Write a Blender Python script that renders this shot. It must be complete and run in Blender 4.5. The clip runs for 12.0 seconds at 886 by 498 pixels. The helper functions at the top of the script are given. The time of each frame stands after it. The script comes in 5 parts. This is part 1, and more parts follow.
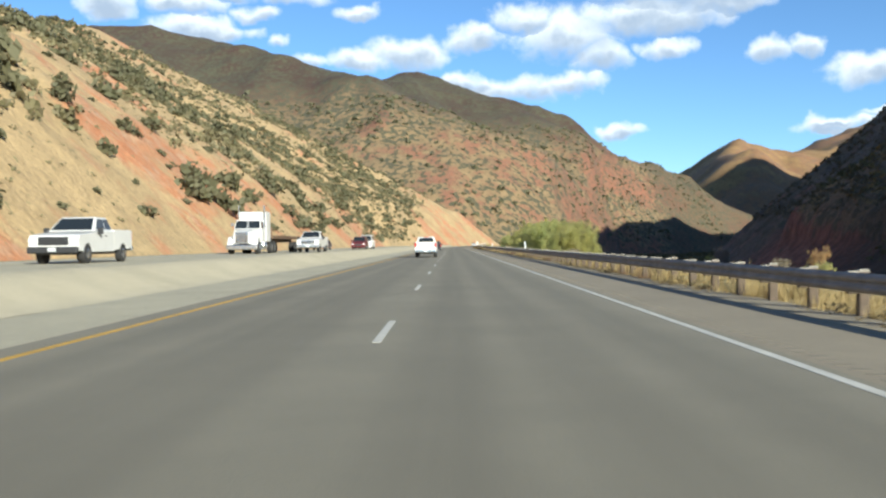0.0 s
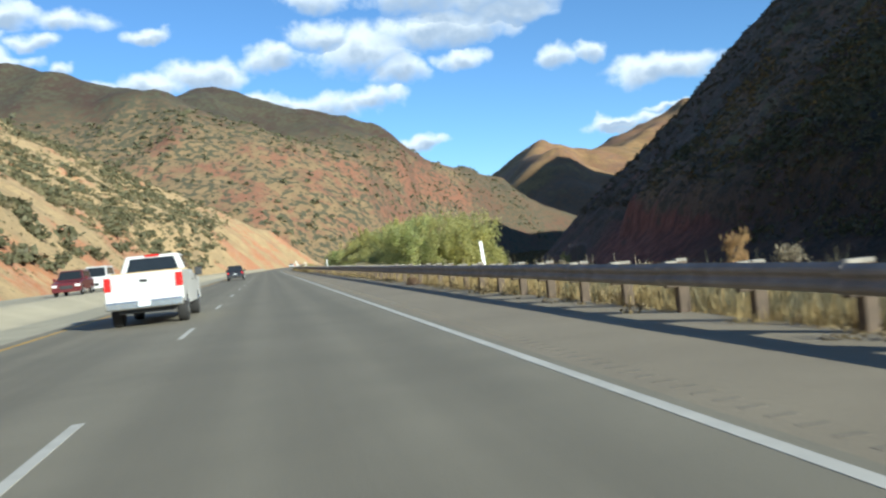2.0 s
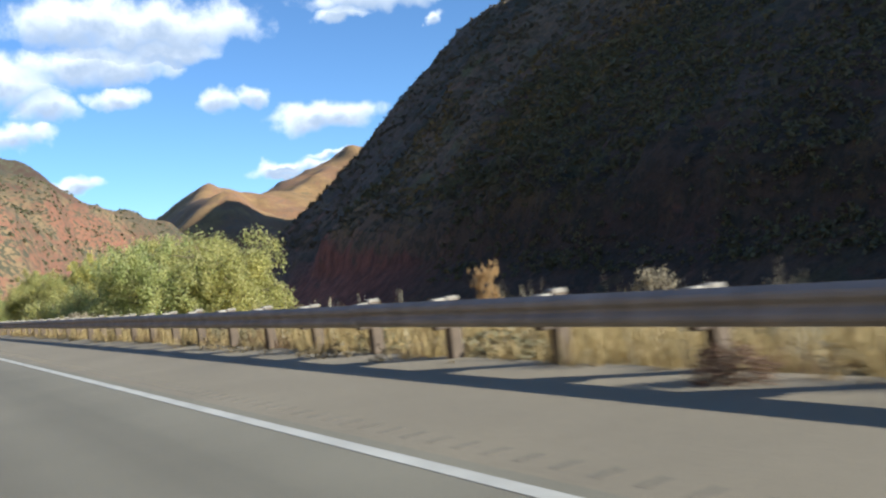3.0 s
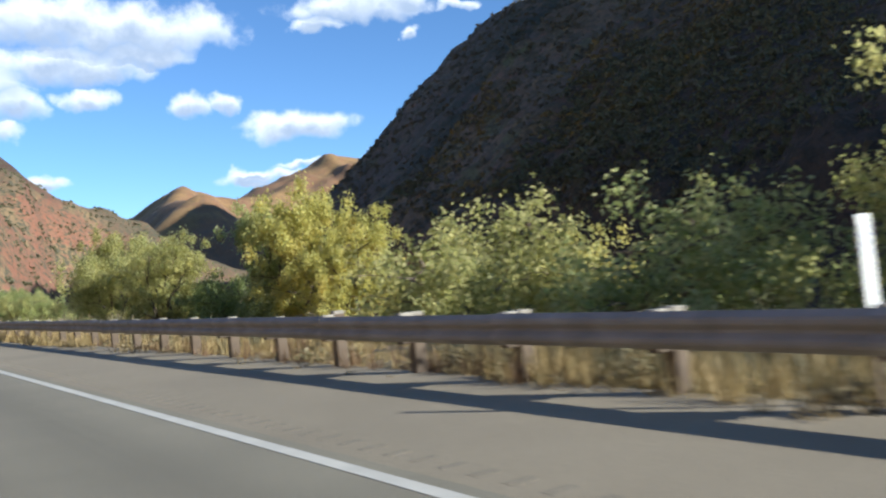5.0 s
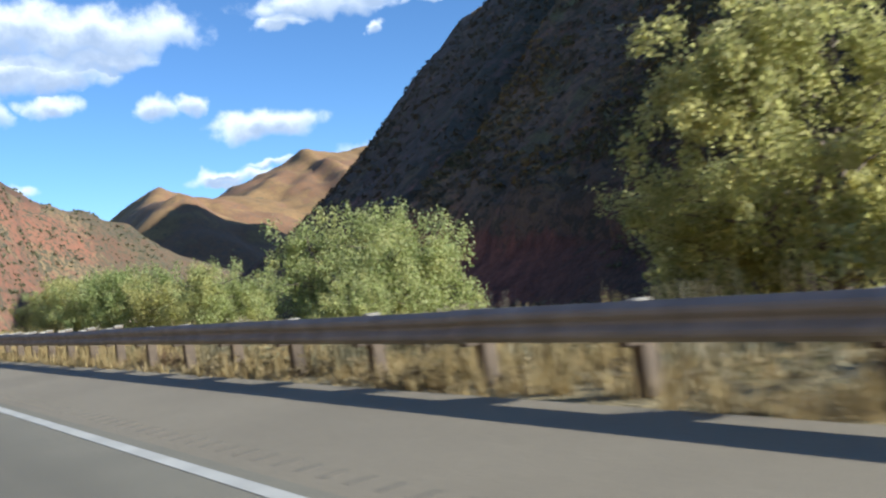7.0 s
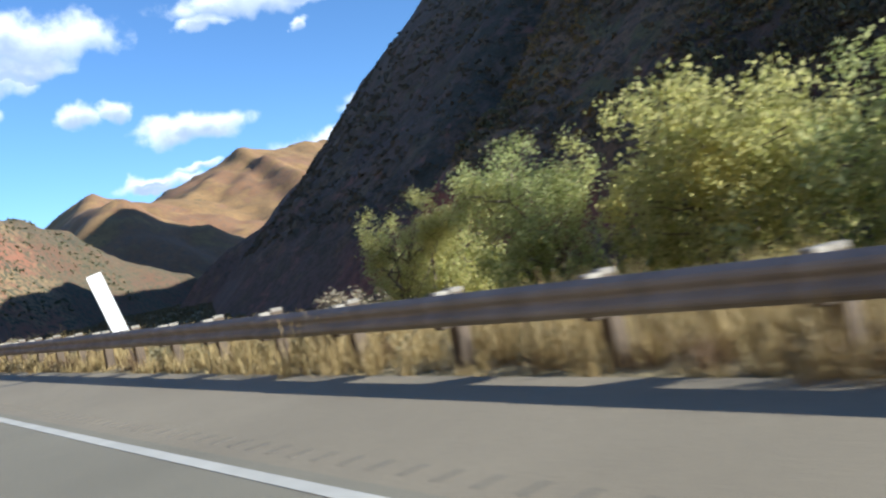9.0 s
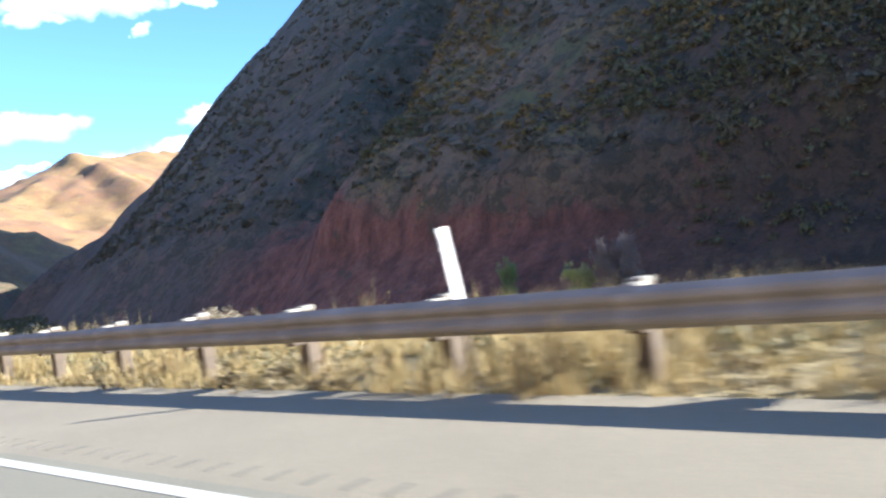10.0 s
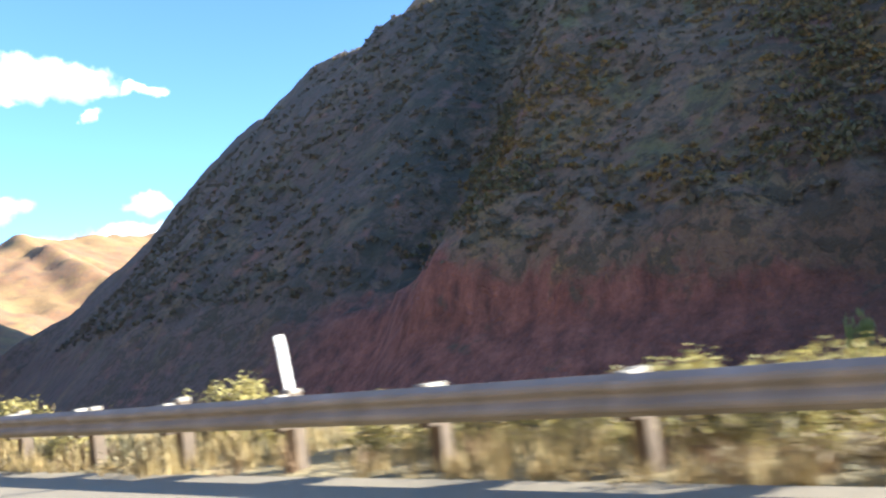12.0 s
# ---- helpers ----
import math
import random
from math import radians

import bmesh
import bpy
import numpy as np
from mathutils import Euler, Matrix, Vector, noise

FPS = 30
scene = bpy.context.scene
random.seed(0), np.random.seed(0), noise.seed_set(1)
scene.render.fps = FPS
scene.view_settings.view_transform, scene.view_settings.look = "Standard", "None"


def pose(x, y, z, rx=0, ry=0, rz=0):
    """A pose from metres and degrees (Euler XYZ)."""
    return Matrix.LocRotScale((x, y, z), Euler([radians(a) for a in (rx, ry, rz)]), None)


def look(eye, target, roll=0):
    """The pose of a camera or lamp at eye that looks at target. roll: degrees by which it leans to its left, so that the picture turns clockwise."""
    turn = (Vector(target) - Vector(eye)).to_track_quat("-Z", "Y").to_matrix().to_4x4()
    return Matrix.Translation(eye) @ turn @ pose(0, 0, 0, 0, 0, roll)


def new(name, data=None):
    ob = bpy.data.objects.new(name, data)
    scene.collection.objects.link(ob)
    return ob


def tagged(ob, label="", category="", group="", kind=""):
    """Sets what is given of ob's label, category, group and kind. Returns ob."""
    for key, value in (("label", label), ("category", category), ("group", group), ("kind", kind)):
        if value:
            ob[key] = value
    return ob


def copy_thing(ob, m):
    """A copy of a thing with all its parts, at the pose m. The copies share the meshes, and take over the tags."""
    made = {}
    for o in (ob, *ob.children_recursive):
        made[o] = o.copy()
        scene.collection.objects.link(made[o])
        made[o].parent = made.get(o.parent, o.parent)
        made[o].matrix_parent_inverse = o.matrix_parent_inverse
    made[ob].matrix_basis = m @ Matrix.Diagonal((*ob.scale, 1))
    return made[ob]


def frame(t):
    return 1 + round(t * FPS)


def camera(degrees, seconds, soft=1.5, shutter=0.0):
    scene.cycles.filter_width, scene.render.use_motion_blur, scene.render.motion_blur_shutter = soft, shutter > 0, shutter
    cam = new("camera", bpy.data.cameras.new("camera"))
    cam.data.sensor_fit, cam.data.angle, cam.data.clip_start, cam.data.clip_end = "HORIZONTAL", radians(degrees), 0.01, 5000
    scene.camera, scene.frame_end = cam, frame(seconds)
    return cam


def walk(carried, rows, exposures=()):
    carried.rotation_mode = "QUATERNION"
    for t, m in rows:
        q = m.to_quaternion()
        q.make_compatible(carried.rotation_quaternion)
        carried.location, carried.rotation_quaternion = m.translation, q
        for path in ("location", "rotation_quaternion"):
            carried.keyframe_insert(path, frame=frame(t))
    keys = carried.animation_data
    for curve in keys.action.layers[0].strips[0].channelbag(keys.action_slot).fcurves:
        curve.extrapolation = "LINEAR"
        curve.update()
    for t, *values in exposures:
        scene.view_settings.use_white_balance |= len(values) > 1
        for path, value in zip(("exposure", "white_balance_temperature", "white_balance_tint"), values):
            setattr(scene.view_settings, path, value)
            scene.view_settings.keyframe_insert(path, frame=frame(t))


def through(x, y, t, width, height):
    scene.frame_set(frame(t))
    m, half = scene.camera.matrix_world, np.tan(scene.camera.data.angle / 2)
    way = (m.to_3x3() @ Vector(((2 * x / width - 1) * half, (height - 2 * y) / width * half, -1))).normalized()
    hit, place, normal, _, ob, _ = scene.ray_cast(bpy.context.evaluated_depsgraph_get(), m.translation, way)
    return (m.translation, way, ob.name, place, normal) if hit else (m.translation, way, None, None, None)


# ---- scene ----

# ================= camera =================
cam = camera(53.24, 12.0, soft=2.3, shutter=0.12)
EYE_HEIGHT = 1.23

# the road runs straight, then curves gently to the right; distances along it, and how far it has swung
CURVE_Y = np.arange(200.0, 520.0, 2.0)
CURVE_TURN = np.interp(CURVE_Y, (222, 242, 262, 300, 335, 352, 400), (0.0, 1.5, 3.1, 3.5, 4.3, 4.3, 0.0))
CURVE_X = np.cumsum(np.tan(np.radians(CURVE_TURN))) * 2.0


def swing(y):
    return np.interp(y, CURVE_Y, CURVE_X)


def gaze(x, y, yaw, pitch, lean):
    """A pose at eye height over the road: yaw to the left, pitch up, lean to the right, in degrees."""
    a, p = radians(yaw), radians(pitch)
    way = Vector((-math.sin(a) * math.cos(p), math.cos(a) * math.cos(p), math.sin(p)))
    eye = Vector((x + swing(y), y, EYE_HEIGHT))
    return look(eye, eye + way, -lean)


PATH = [
    (0.0, -0.74, -0.30, 0.55, -0.33, 0.70),
    (0.5, -0.29, 13.70, -0.34, -4.57, 3.08),
    (1.0, 0.10, 27.70, -4.59, 2.07, 3.28),
    (1.5, 0.21, 41.80, -7.48, 1.56, 4.06),
    (2.0, 0.08, 55.90, -11.35, -0.00, 5.80),
    (2.5, 0.25, 70.35, -26.64, 0.03, 7.16),
    (3.0, 0.00, 84.43, -32.83, 0.47, 7.29),
    (3.5, -0.12, 98.45, -30.11, 0.98, 7.71),
    (5.5, 0.12, 154.00, -36.35, 1.06, 5.24),
    (6.0, 0.39, 167.95, -36.11, 0.49, 6.93),
    (6.5, 0.45, 182.05, -36.12, -0.10, 8.19),
    (7.0, 0.53, 196.22, -36.55, 0.53, 7.82),
    (7.5, 0.43, 210.15, -34.67, -0.53, 10.59),
    (9.5, 0.17, 265.70, -45.81, -0.47, 9.81),
    (10.0, 0.05, 279.50, -50.92, -0.67, 8.21),
    (10.5, 0.05, 293.56, -48.87, 0.90, 6.67),
    (11.0, -0.05, 307.44, -50.92, 0.43, 7.20),
    (11.5, -0.05, 321.55, -54.68, 2.62, 8.25),
    (12.0, -0.28, 335.44, -55.17, 4.83, 7.24),
]
EXPOSURES = [(0.0, 0.98, 5750, 2), (0.5, 1.14, 5700, 2), (1.0, 0.98, 5620, 1), (2.0, 0.88, 5500, 0), (2.5, 0.78, 5350, 1), (3.0, 1.08, 5620, 6), (7.5, 1.02, 5380, 7), (9.5, 1.38, 5420, 7), (10.0, 2.22, 5350, 9), (11.0, 2.26, 5380, 9), (12.0, 2.36, 5640, 8)]
walk(cam, [(t, gaze(*r)) for t, *r in PATH], EXPOSURES)

# ================= sky and sun =================
SUN_ELEVATION = radians(19.5)
SUN_WAY = Vector((0.50 * math.cos(SUN_ELEVATION), -0.866 * math.cos(SUN_ELEVATION), math.sin(SUN_ELEVATION)))
sun = new("sun", bpy.data.lights.new("sun", "SUN"))
sun.data.energy, sun.data.angle, sun.data.color = 5.0, radians(0.5), (1.0, 0.90, 0.74)
sun.matrix_world = look(SUN_WAY * 100, (0, 0, 0))

world = bpy.data.worlds.new("sky")
scene.world = world
world.use_nodes = True
WT = world.node_tree
WT.nodes.clear()


class Net:
    """Short ways to write a node tree."""

    def __init__(self, tree):
        self.t = tree

    def node(self, kind, **values):
        n = self.t.nodes.new(kind)
        for k, v in values.items():
            setattr(n, k, v)
        return n

    def put(self, socket, value):
        if isinstance(value, bpy.types.NodeSocket):
            self.t.links.new(value, socket)
        elif value is not None:
            socket.default_value = value

    def math(self, op, a, b=None, c=None, clamp=False):
        n = self.node("ShaderNodeMath", operation=op, use_clamp=clamp)
        for s, v in zip(n.inputs, (a, b, c)):
            self.put(s, v)
        return n.outputs[0]

    def noise(self, vector, scale, detail=4.0, rough=0.55, distort=0.0):
        n = self.node("ShaderNodeTexNoise")
        if vector is not None:
            self.put(n.inputs["Vector"], vector)
        n.inputs["Scale"].default_value = scale
        n.inputs["Detail"].default_value = detail
        n.inputs["Roughness"].default_value = rough
        n.inputs["Distortion"].default_value = distort
        return n.outputs["Fac"]

    def ramp(self, fac, *stops):
        n = self.node("ShaderNodeValToRGB")
        self.put(n.inputs[0], fac)
        e = n.color_ramp.elements
        while len(e) < len(stops):
            e.new(0.5)
        for el, (p, c) in zip(e, stops):
            el.position = p
            el.color = (c, c, c, 1) if isinstance(c, (int, float)) else (*c, 1)
        return n.outputs[0]

    def mix(self, fac, a, b, blend="MIX"):
        n = self.node("ShaderNodeMix", data_type="RGBA", blend_type=blend)
        self.put(n.inputs[0], fac)
        for s, v in ((n.inputs[6], a), (n.inputs[7], b)):
            self.put(s, (*v, 1) if isinstance(v, tuple) and len(v) == 3 else v)
        return n.outputs[2]

    def step(self, x, lo, hi):
        n = self.node("ShaderNodeMapRange", interpolation_type="SMOOTHSTEP")
        self.put(n.inputs[0], x)
        n.inputs[1].default_value, n.inputs[2].default_value = lo, hi
        return n.outputs[0]


W = Net(WT)
sky = W.node("ShaderNodeTexSky", sky_type="NISHITA", sun_disc=False)
sky.sun_elevation = SUN_ELEVATION
sky.sun_rotation = math.atan2(SUN_WAY.x, SUN_WAY.y)
sky.air_density, sky.dust_density, sky.ozone_density, sky.altitude = 1.0, 0.2, 3.0, 1900
way = W.node("ShaderNodeTexCoord").outputs["Generated"]
parts = W.node("ShaderNodeSeparateXYZ")
W.put(parts.inputs[0], way)
azimuth = W.math("MULTIPLY", W.math("ARCTAN2", parts.outputs[0], parts.outputs[1]), 57.2958)
height = W.math("MULTIPLY", W.math("ARCSINE", parts.outputs[2]), 57.2958)
puff = W.node("ShaderNodeTexNoise")
W.put(puff.inputs["Vector"], way)
puff.inputs["Scale"].default_value, puff.inputs["Detail"].default_value = 26.0, 5.0
wob = W.node("ShaderNodeSeparateColor")
W.put(wob.inputs[0], puff.outputs["Color"])
az = W.math("ADD", azimuth, W.math("MULTIPLY", W.math("SUBTRACT", wob.outputs[0], 0.5), 3.6))
el = W.math("ADD", height, W.math("MULTIPLY", W.math("SUBTRACT", wob.outputs[1], 0.5), 2.0))
# fair-weather clouds: azimuth, height, half width, half height, in degrees
CLOUDS = [
    (16.2, 16.0, 7.2, 1.73), (11.9, 16.6, 5.0, 1.62), (4.7, 16.4, 2.3, 1.08), (4.8, 14.2, 2.2, 0.93), (1.8, 13.1, 2.6, 0.9),
    (7.7, 13.1, 3.8, 1.62), (9.8, 11.8, 2.1, 1.16), (14.0, 12.1, 1.7, 0.65), (19.8, 11.5, 1.7, 0.86), (22.2, 11.6, 1.2, 0.65),
    (26.2, 9.9, 3.6, 1.08), (26.2, 7.4, 1.8, 0.23), (23.5, 7.0, 1.5, 0.19), (23.5, 6.5, 1.0, 0.15), (-2.7, 12.2, 3.1, 1.08),
    (-5.9, 11.8, 2.2, 0.72), (-8.8, 11.6, 1.6, 0.5), (4.2, 9.9, 5.0, 0.86), (7.9, 10.2, 1.9, 0.8), (1.2, 10.5, 1.9, 0.65),
    (-16.7, 14.9, 2.7, 0.8), (-13.7, 16.0, 2.2, 0.8), (-10.8, 15.6, 3.2, 0.72), (-16.1, 13.5, 3.1, 0.86), (-12.1, 14.4, 1.7, 0.54),
    (-21.2, 14.8, 1.7, 1.08), (-21.0, 14.1, 1.5, 0.72), (-6.0, 14.6, 1.6, 0.5), (-10.9, 12.9, 1.2, 0.47), (-18.2, 17.4, 3.6, 0.8),
    (-19.7, 16.3, 1.5, 0.57), (10.8, 7.1, 1.7, 0.5), (-14.1, 13.3, 1.9, 0.5), (36.8, 9.7, 1.7, 0.66), (35.5, 7.5, 4.5, 1.07),
    (-40.0, 18.0, 8.0, 2.0), (60.0, 24.0, 9.0, 2.2), (-70.0, 22.0, 10.0, 3.0), (95.0, 20.0, 9.0, 2.5), (150.0, 30.0, 12.0, 3.0),
    (-130.0, 26.0, 12.0, 3.0), (15.0, 32.0, 9.0, 3.0), (31.0, 16.9, 5.0, 0.93), (28.3, 16.0, 2.1, 0.5), (38.1, 16.4, 1.2, 0.36),
    (34.1, 15.2, 0.7, 0.57), (31.3, 17.3, 2.9, 1.37), (33.9, 17.3, 1.9, 0.8), (36.9, 16.5, 1.2, 0.36), (34.1, 15.3, 0.7, 0.5),
    (23.6, 6.9, 2.7, 0.49), (13.0, 14.1, 5.6, 1.25), (17.5, 14.6, 3.4, 0.8),
]
field, low = None, None
for ca, ce, wa, we in CLOUDS:
    da = W.math("DIVIDE", W.math("SUBTRACT", az, ca), wa)
    de = W.math("DIVIDE", W.math("SUBTRACT", el, ce), we)
    d = W.math("SUBTRACT", 1.0, W.math("ADD", W.math("MULTIPLY", da, da), W.math("MULTIPLY", de, de)))
    under = W.math("MULTIPLY", W.math("SUBTRACT", W.math("MULTIPLY", d, 0.8), de), W.math("GREATER_THAN", d, -0.2))
    field = d if field is None else W.math("MAXIMUM", field, d)
    low = under if low is None else W.math("MAXIMUM", low, under)
fluff = W.noise(way, 44.0, 6.0, 0.58)
dense = W.math("ADD", field, W.math("MULTIPLY", W.math("SUBTRACT", fluff, 0.5), 1.9))
cover = W.step(dense, -0.30, 0.95)
grey = W.step(W.math("ADD", low, W.math("MULTIPLY", W.math("SUBTRACT", fluff, 0.5), 1.2)), 0.30, 1.25)
cloud = W.mix(grey, (1.0, 0.98, 0.95), (0.46, 0.52, 0.62))
bg_sky, bg_cloud = W.node("ShaderNodeBackground"), W.node("ShaderNodeBackground")
W.put(bg_sky.inputs[0], W.mix(1.0, sky.outputs[0], (0.93, 0.985, 1.03), "MULTIPLY"))
bg_sky.inputs[1].default_value = 0.079
W.put(bg_cloud.inputs[0], cloud)
bg_cloud.inputs[1].default_value = 0.60
both = W.node("ShaderNodeMixShader")
W.put(both.inputs[0], cover)
W.put(both.inputs[1], bg_sky.outputs[0])
W.put(both.inputs[2], bg_cloud.outputs[0])
W.put(W.node("ShaderNodeOutputWorld").inputs[0], both.outputs[0])

# ================= materials =================


def material(name, rough=0.8, metal=0.0):
    m = bpy.data.materials.new(name)
    m.use_nodes = True
    n = Net(m.node_tree)
    b = m.node_tree.nodes["Principled BSDF"]
    b.inputs["Roughness"].default_value, b.inputs["Metallic"].default_value = rough, metal
    return m, n, b


def relief(n, b, height, strength, distance=0.02):
    bump = n.node("ShaderNodeBump")
    bump.inputs["Strength"].default_value, bump.inputs["Distance"].default_value = strength, distance
    n.put(bump.inputs["Height"], height)
    n.put(b.inputs["Normal"], bump.outputs[0])


def place(n):
    return n.node("ShaderNodeNewGeometry").outputs["Position"]


def plain(name, colour, rough=0.6, metal=0.0, vary=0.18, scale=6.0, fine=60.0, bump=0.15):
    m, n, b = material(name, rough, metal)
    p = n.node("ShaderNodeTexCoord").outputs["Object"]
    big, small = n.noise(p, scale, 4), n.noise(p, fine, 3)
    dark = tuple(c * (1 - vary) for c in colour)
    light = tuple(min(1, c * (1 + vary)) for c in colour)
    c = n.mix(n.ramp(big, (0.3, 0.0), (0.7, 1.0)), dark, light)
    n.put(b.inputs["Base Color"], n.mix(n.math("MULTIPLY", small, 0.25), c, dark))
    relief(n, b, small, bump, 0.004)
    return m


def asphalt(name, colour, wheel=None):
    m, n, b = material(name, 0.85)
    p = place(n)
    grit, blotch = n.noise(p, 90.0, 3, 0.7), n.noise(p, 0.35, 5, 0.6)
    speck = n.ramp(grit, (0.35, 0.72), (0.65, 1.3))
    c = n.mix(n.ramp(blotch, (0.3, 0.0), (0.7, 1.0)), tuple(0.88 * v for v in colour), tuple(1.1 * v for v in colour))
    c = n.mix(1.0, c, speck, "MULTIPLY")
    if wheel:
        sep = n.node("ShaderNodeSeparateXYZ")
        n.put(sep.inputs[0], p)
        along = n.node("ShaderNodeMapping")
        along.inputs["Scale"].default_value = (1.3, 0.02, 1.0)
        n.put(along.inputs[0], p)
        streak = n.noise(along.outputs[0], 1.4, 4, 0.6)
        for x0 in wheel:
            off = n.math("ABSOLUTE", n.math("SUBTRACT", sep.outputs[0], x0))
            near = n.math("MULTIPLY", n.math("SUBTRACT", 1.0, n.step(off, 0.1, 0.75)), n.math("MULTIPLY", streak, 0.9))
            c = n.mix(near, c, tuple(0.62 * v for v in colour))
        patch = n.ramp(n.noise(p, 0.12, 3, 0.6), (0.62, 0.0), (0.70, 0.35))
        c = n.mix(patch, c, tuple(0.72 * v for v in colour))
    n.put(b.inputs["Base Color"], c)
    relief(n, b, grit, 0.5, 0.006)
    return m


def hillside(name, soils, scale, red=0.5, grass=(0.46, 0.34, 0.15), red_low=None, green=(0.10, 0.11, 0.05), speck=0.5, speck_scale=0.25, brush=None, runs=0.0, outcrop=None, flank=None):
    """Dry mountain side: grass over red earth, with rock on steep ground and low scrub; brush paints cloud shade on the
    heights.
    """
    m, n, b = material(name, 0.95)
    p = place(n)
    geo = n.node("ShaderNodeNewGeometry")
    up = n.node("ShaderNodeSeparateXYZ")
    n.put(up.inputs[0], geo.outputs["Normal"])
    steep = n.math("SUBTRACT", 1.0, up.outputs[2])
    large, mid, fine = n.noise(p, scale, 5, 0.6, 0.4), n.noise(p, scale * 6, 5, 0.65, 0.4), n.noise(p, scale * 60, 4, 0.7)
    c = n.mix(n.ramp(mid, (0.35, 0.0), (0.65, 1.0)), grass, tuple(0.72 * v for v in grass))
    mask = n.math("ADD", n.math("MULTIPLY", large, 1.0), n.math("MULTIPLY", n.math("SUBTRACT", mid, 0.5), 0.7))
    mask = n.math("ADD", mask, n.math("MULTIPLY", steep, 0.40))
    if runs:
        down = n.node("ShaderNodeMapping")
        down.inputs["Scale"].default_value = (0.30, 1.0, 0.30)
        n.put(down.inputs[0], p)
        chute = n.noise(down.outputs[0], runs, 5, 0.55, 0.8)
        mask = n.math("ADD", mask, n.math("MULTIPLY", n.math("SUBTRACT", chute, 0.5), 0.9))
    if outcrop:
        gap = n.node("ShaderNodeVectorMath", operation="DISTANCE")
        n.put(gap.inputs[0], p)
        gap.inputs[1].default_value = outcrop[0]
        mask = n.math("ADD", mask, n.math("MULTIPLY", n.math("SUBTRACT", 1.0, n.step(gap.outputs["Value"], 0.3 * outcrop[1], outcrop[1])), 0.38))
    if red_low:
        sep = n.node("ShaderNodeSeparateXYZ")
        n.put(sep.inputs[0], p)
        lowness = n.math("SUBTRACT", 1.0, n.step(sep.outputs[2], red_low[0], red_low[1]))
        mask = n.math("ADD", mask, n.math("MULTIPLY", lowness, red_low[2]))
    earth = n.mix(n.ramp(mid, (0.3, 0.0), (0.7, 1.0)), soils[0], soils[1])
    earth = n.mix(n.ramp(n.noise(p, scale * 22, 3, 0.6), (0.45, 0.0), (0.7, 0.8)), earth, soils[2])
    c = n.mix(n.step(mask, 1.0 - red - 0.06, 1.0 - red + 0.08), c, earth)
    # cloud shadow on the heights, put into the colour as a dark brown
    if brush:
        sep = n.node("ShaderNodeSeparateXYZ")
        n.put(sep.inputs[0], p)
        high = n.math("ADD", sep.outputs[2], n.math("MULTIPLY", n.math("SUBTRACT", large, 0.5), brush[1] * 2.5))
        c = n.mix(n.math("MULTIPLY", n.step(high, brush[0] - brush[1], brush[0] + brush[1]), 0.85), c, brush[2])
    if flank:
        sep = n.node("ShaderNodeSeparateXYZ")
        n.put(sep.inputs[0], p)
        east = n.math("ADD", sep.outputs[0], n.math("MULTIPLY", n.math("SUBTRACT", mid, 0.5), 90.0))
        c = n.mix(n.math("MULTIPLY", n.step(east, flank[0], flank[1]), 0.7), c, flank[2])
    scrub = n.noise(p, speck_scale, 3, 0.6)
    c = n.mix(n.step(n.math("ADD", scrub, n.math("MULTIPLY", n.math("SUBTRACT", large, 0.5), -0.35)), 1.0 - speck, 1.06 - speck), c, green)
    c = n.mix(1.0, c, n.ramp(fine, (0.2, 0.50), (0.8, 0.90)), "MULTIPLY")
    n.put(b.inputs["Base Color"], c)
    relief(n, b, n.math("ADD", mid, n.math("MULTIPLY", fine, 0.4)), 0.6, 0.9)
    return m


ROAD = asphalt("asphalt", (0.210, 0.186, 0.131), wheel=(0.45, -0.8, 1.7, -3.7, -2.9, -4.9))
SHOULDER = asphalt("shoulder_asphalt", (0.246, 0.204, 0.137))
GRAVEL = asphalt("gravel", (0.455, 0.395, 0.265))
PALE_ROAD = asphalt("pale_asphalt", (0.390, 0.348, 0.240))
WHITE_PAINT = plain("white_road_paint", (0.518, 0.490, 0.418), 0.7, vary=0.15, scale=2.0, fine=40.0)
YELLOW_PAINT = plain("yellow_road_paint", (0.518, 0.302, 0.036), 0.7, vary=0.2, scale=2.0, fine=40.0)
EARTH = hillside("dry_ground", ((0.30, 0.20, 0.11), (0.36, 0.25, 0.14), (0.24, 0.17, 0.10)), 0.05, 0.35, (0.42, 0.33, 0.16), speck=0.3, speck_scale=0.8)
NEAR_HILL = hillside("red_cut_slope", ((0.58, 0.20, 0.075), (0.62, 0.31, 0.15), (0.62, 0.43, 0.27)), 0.022, 0.31, (0.64, 0.455, 0.225), (1.0, 26.0, 0.05), speck=0.36, speck_scale=0.9, green=(0.30, 0.25, 0.12), runs=0.04)
# brush here is the cloud shade painted over the upper mountain
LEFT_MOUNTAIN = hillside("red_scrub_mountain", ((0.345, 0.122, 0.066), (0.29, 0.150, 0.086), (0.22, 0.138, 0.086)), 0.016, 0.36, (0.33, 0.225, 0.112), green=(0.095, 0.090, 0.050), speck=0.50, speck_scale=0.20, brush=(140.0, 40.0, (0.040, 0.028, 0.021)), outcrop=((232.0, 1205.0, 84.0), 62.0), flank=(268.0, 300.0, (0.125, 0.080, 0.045)))


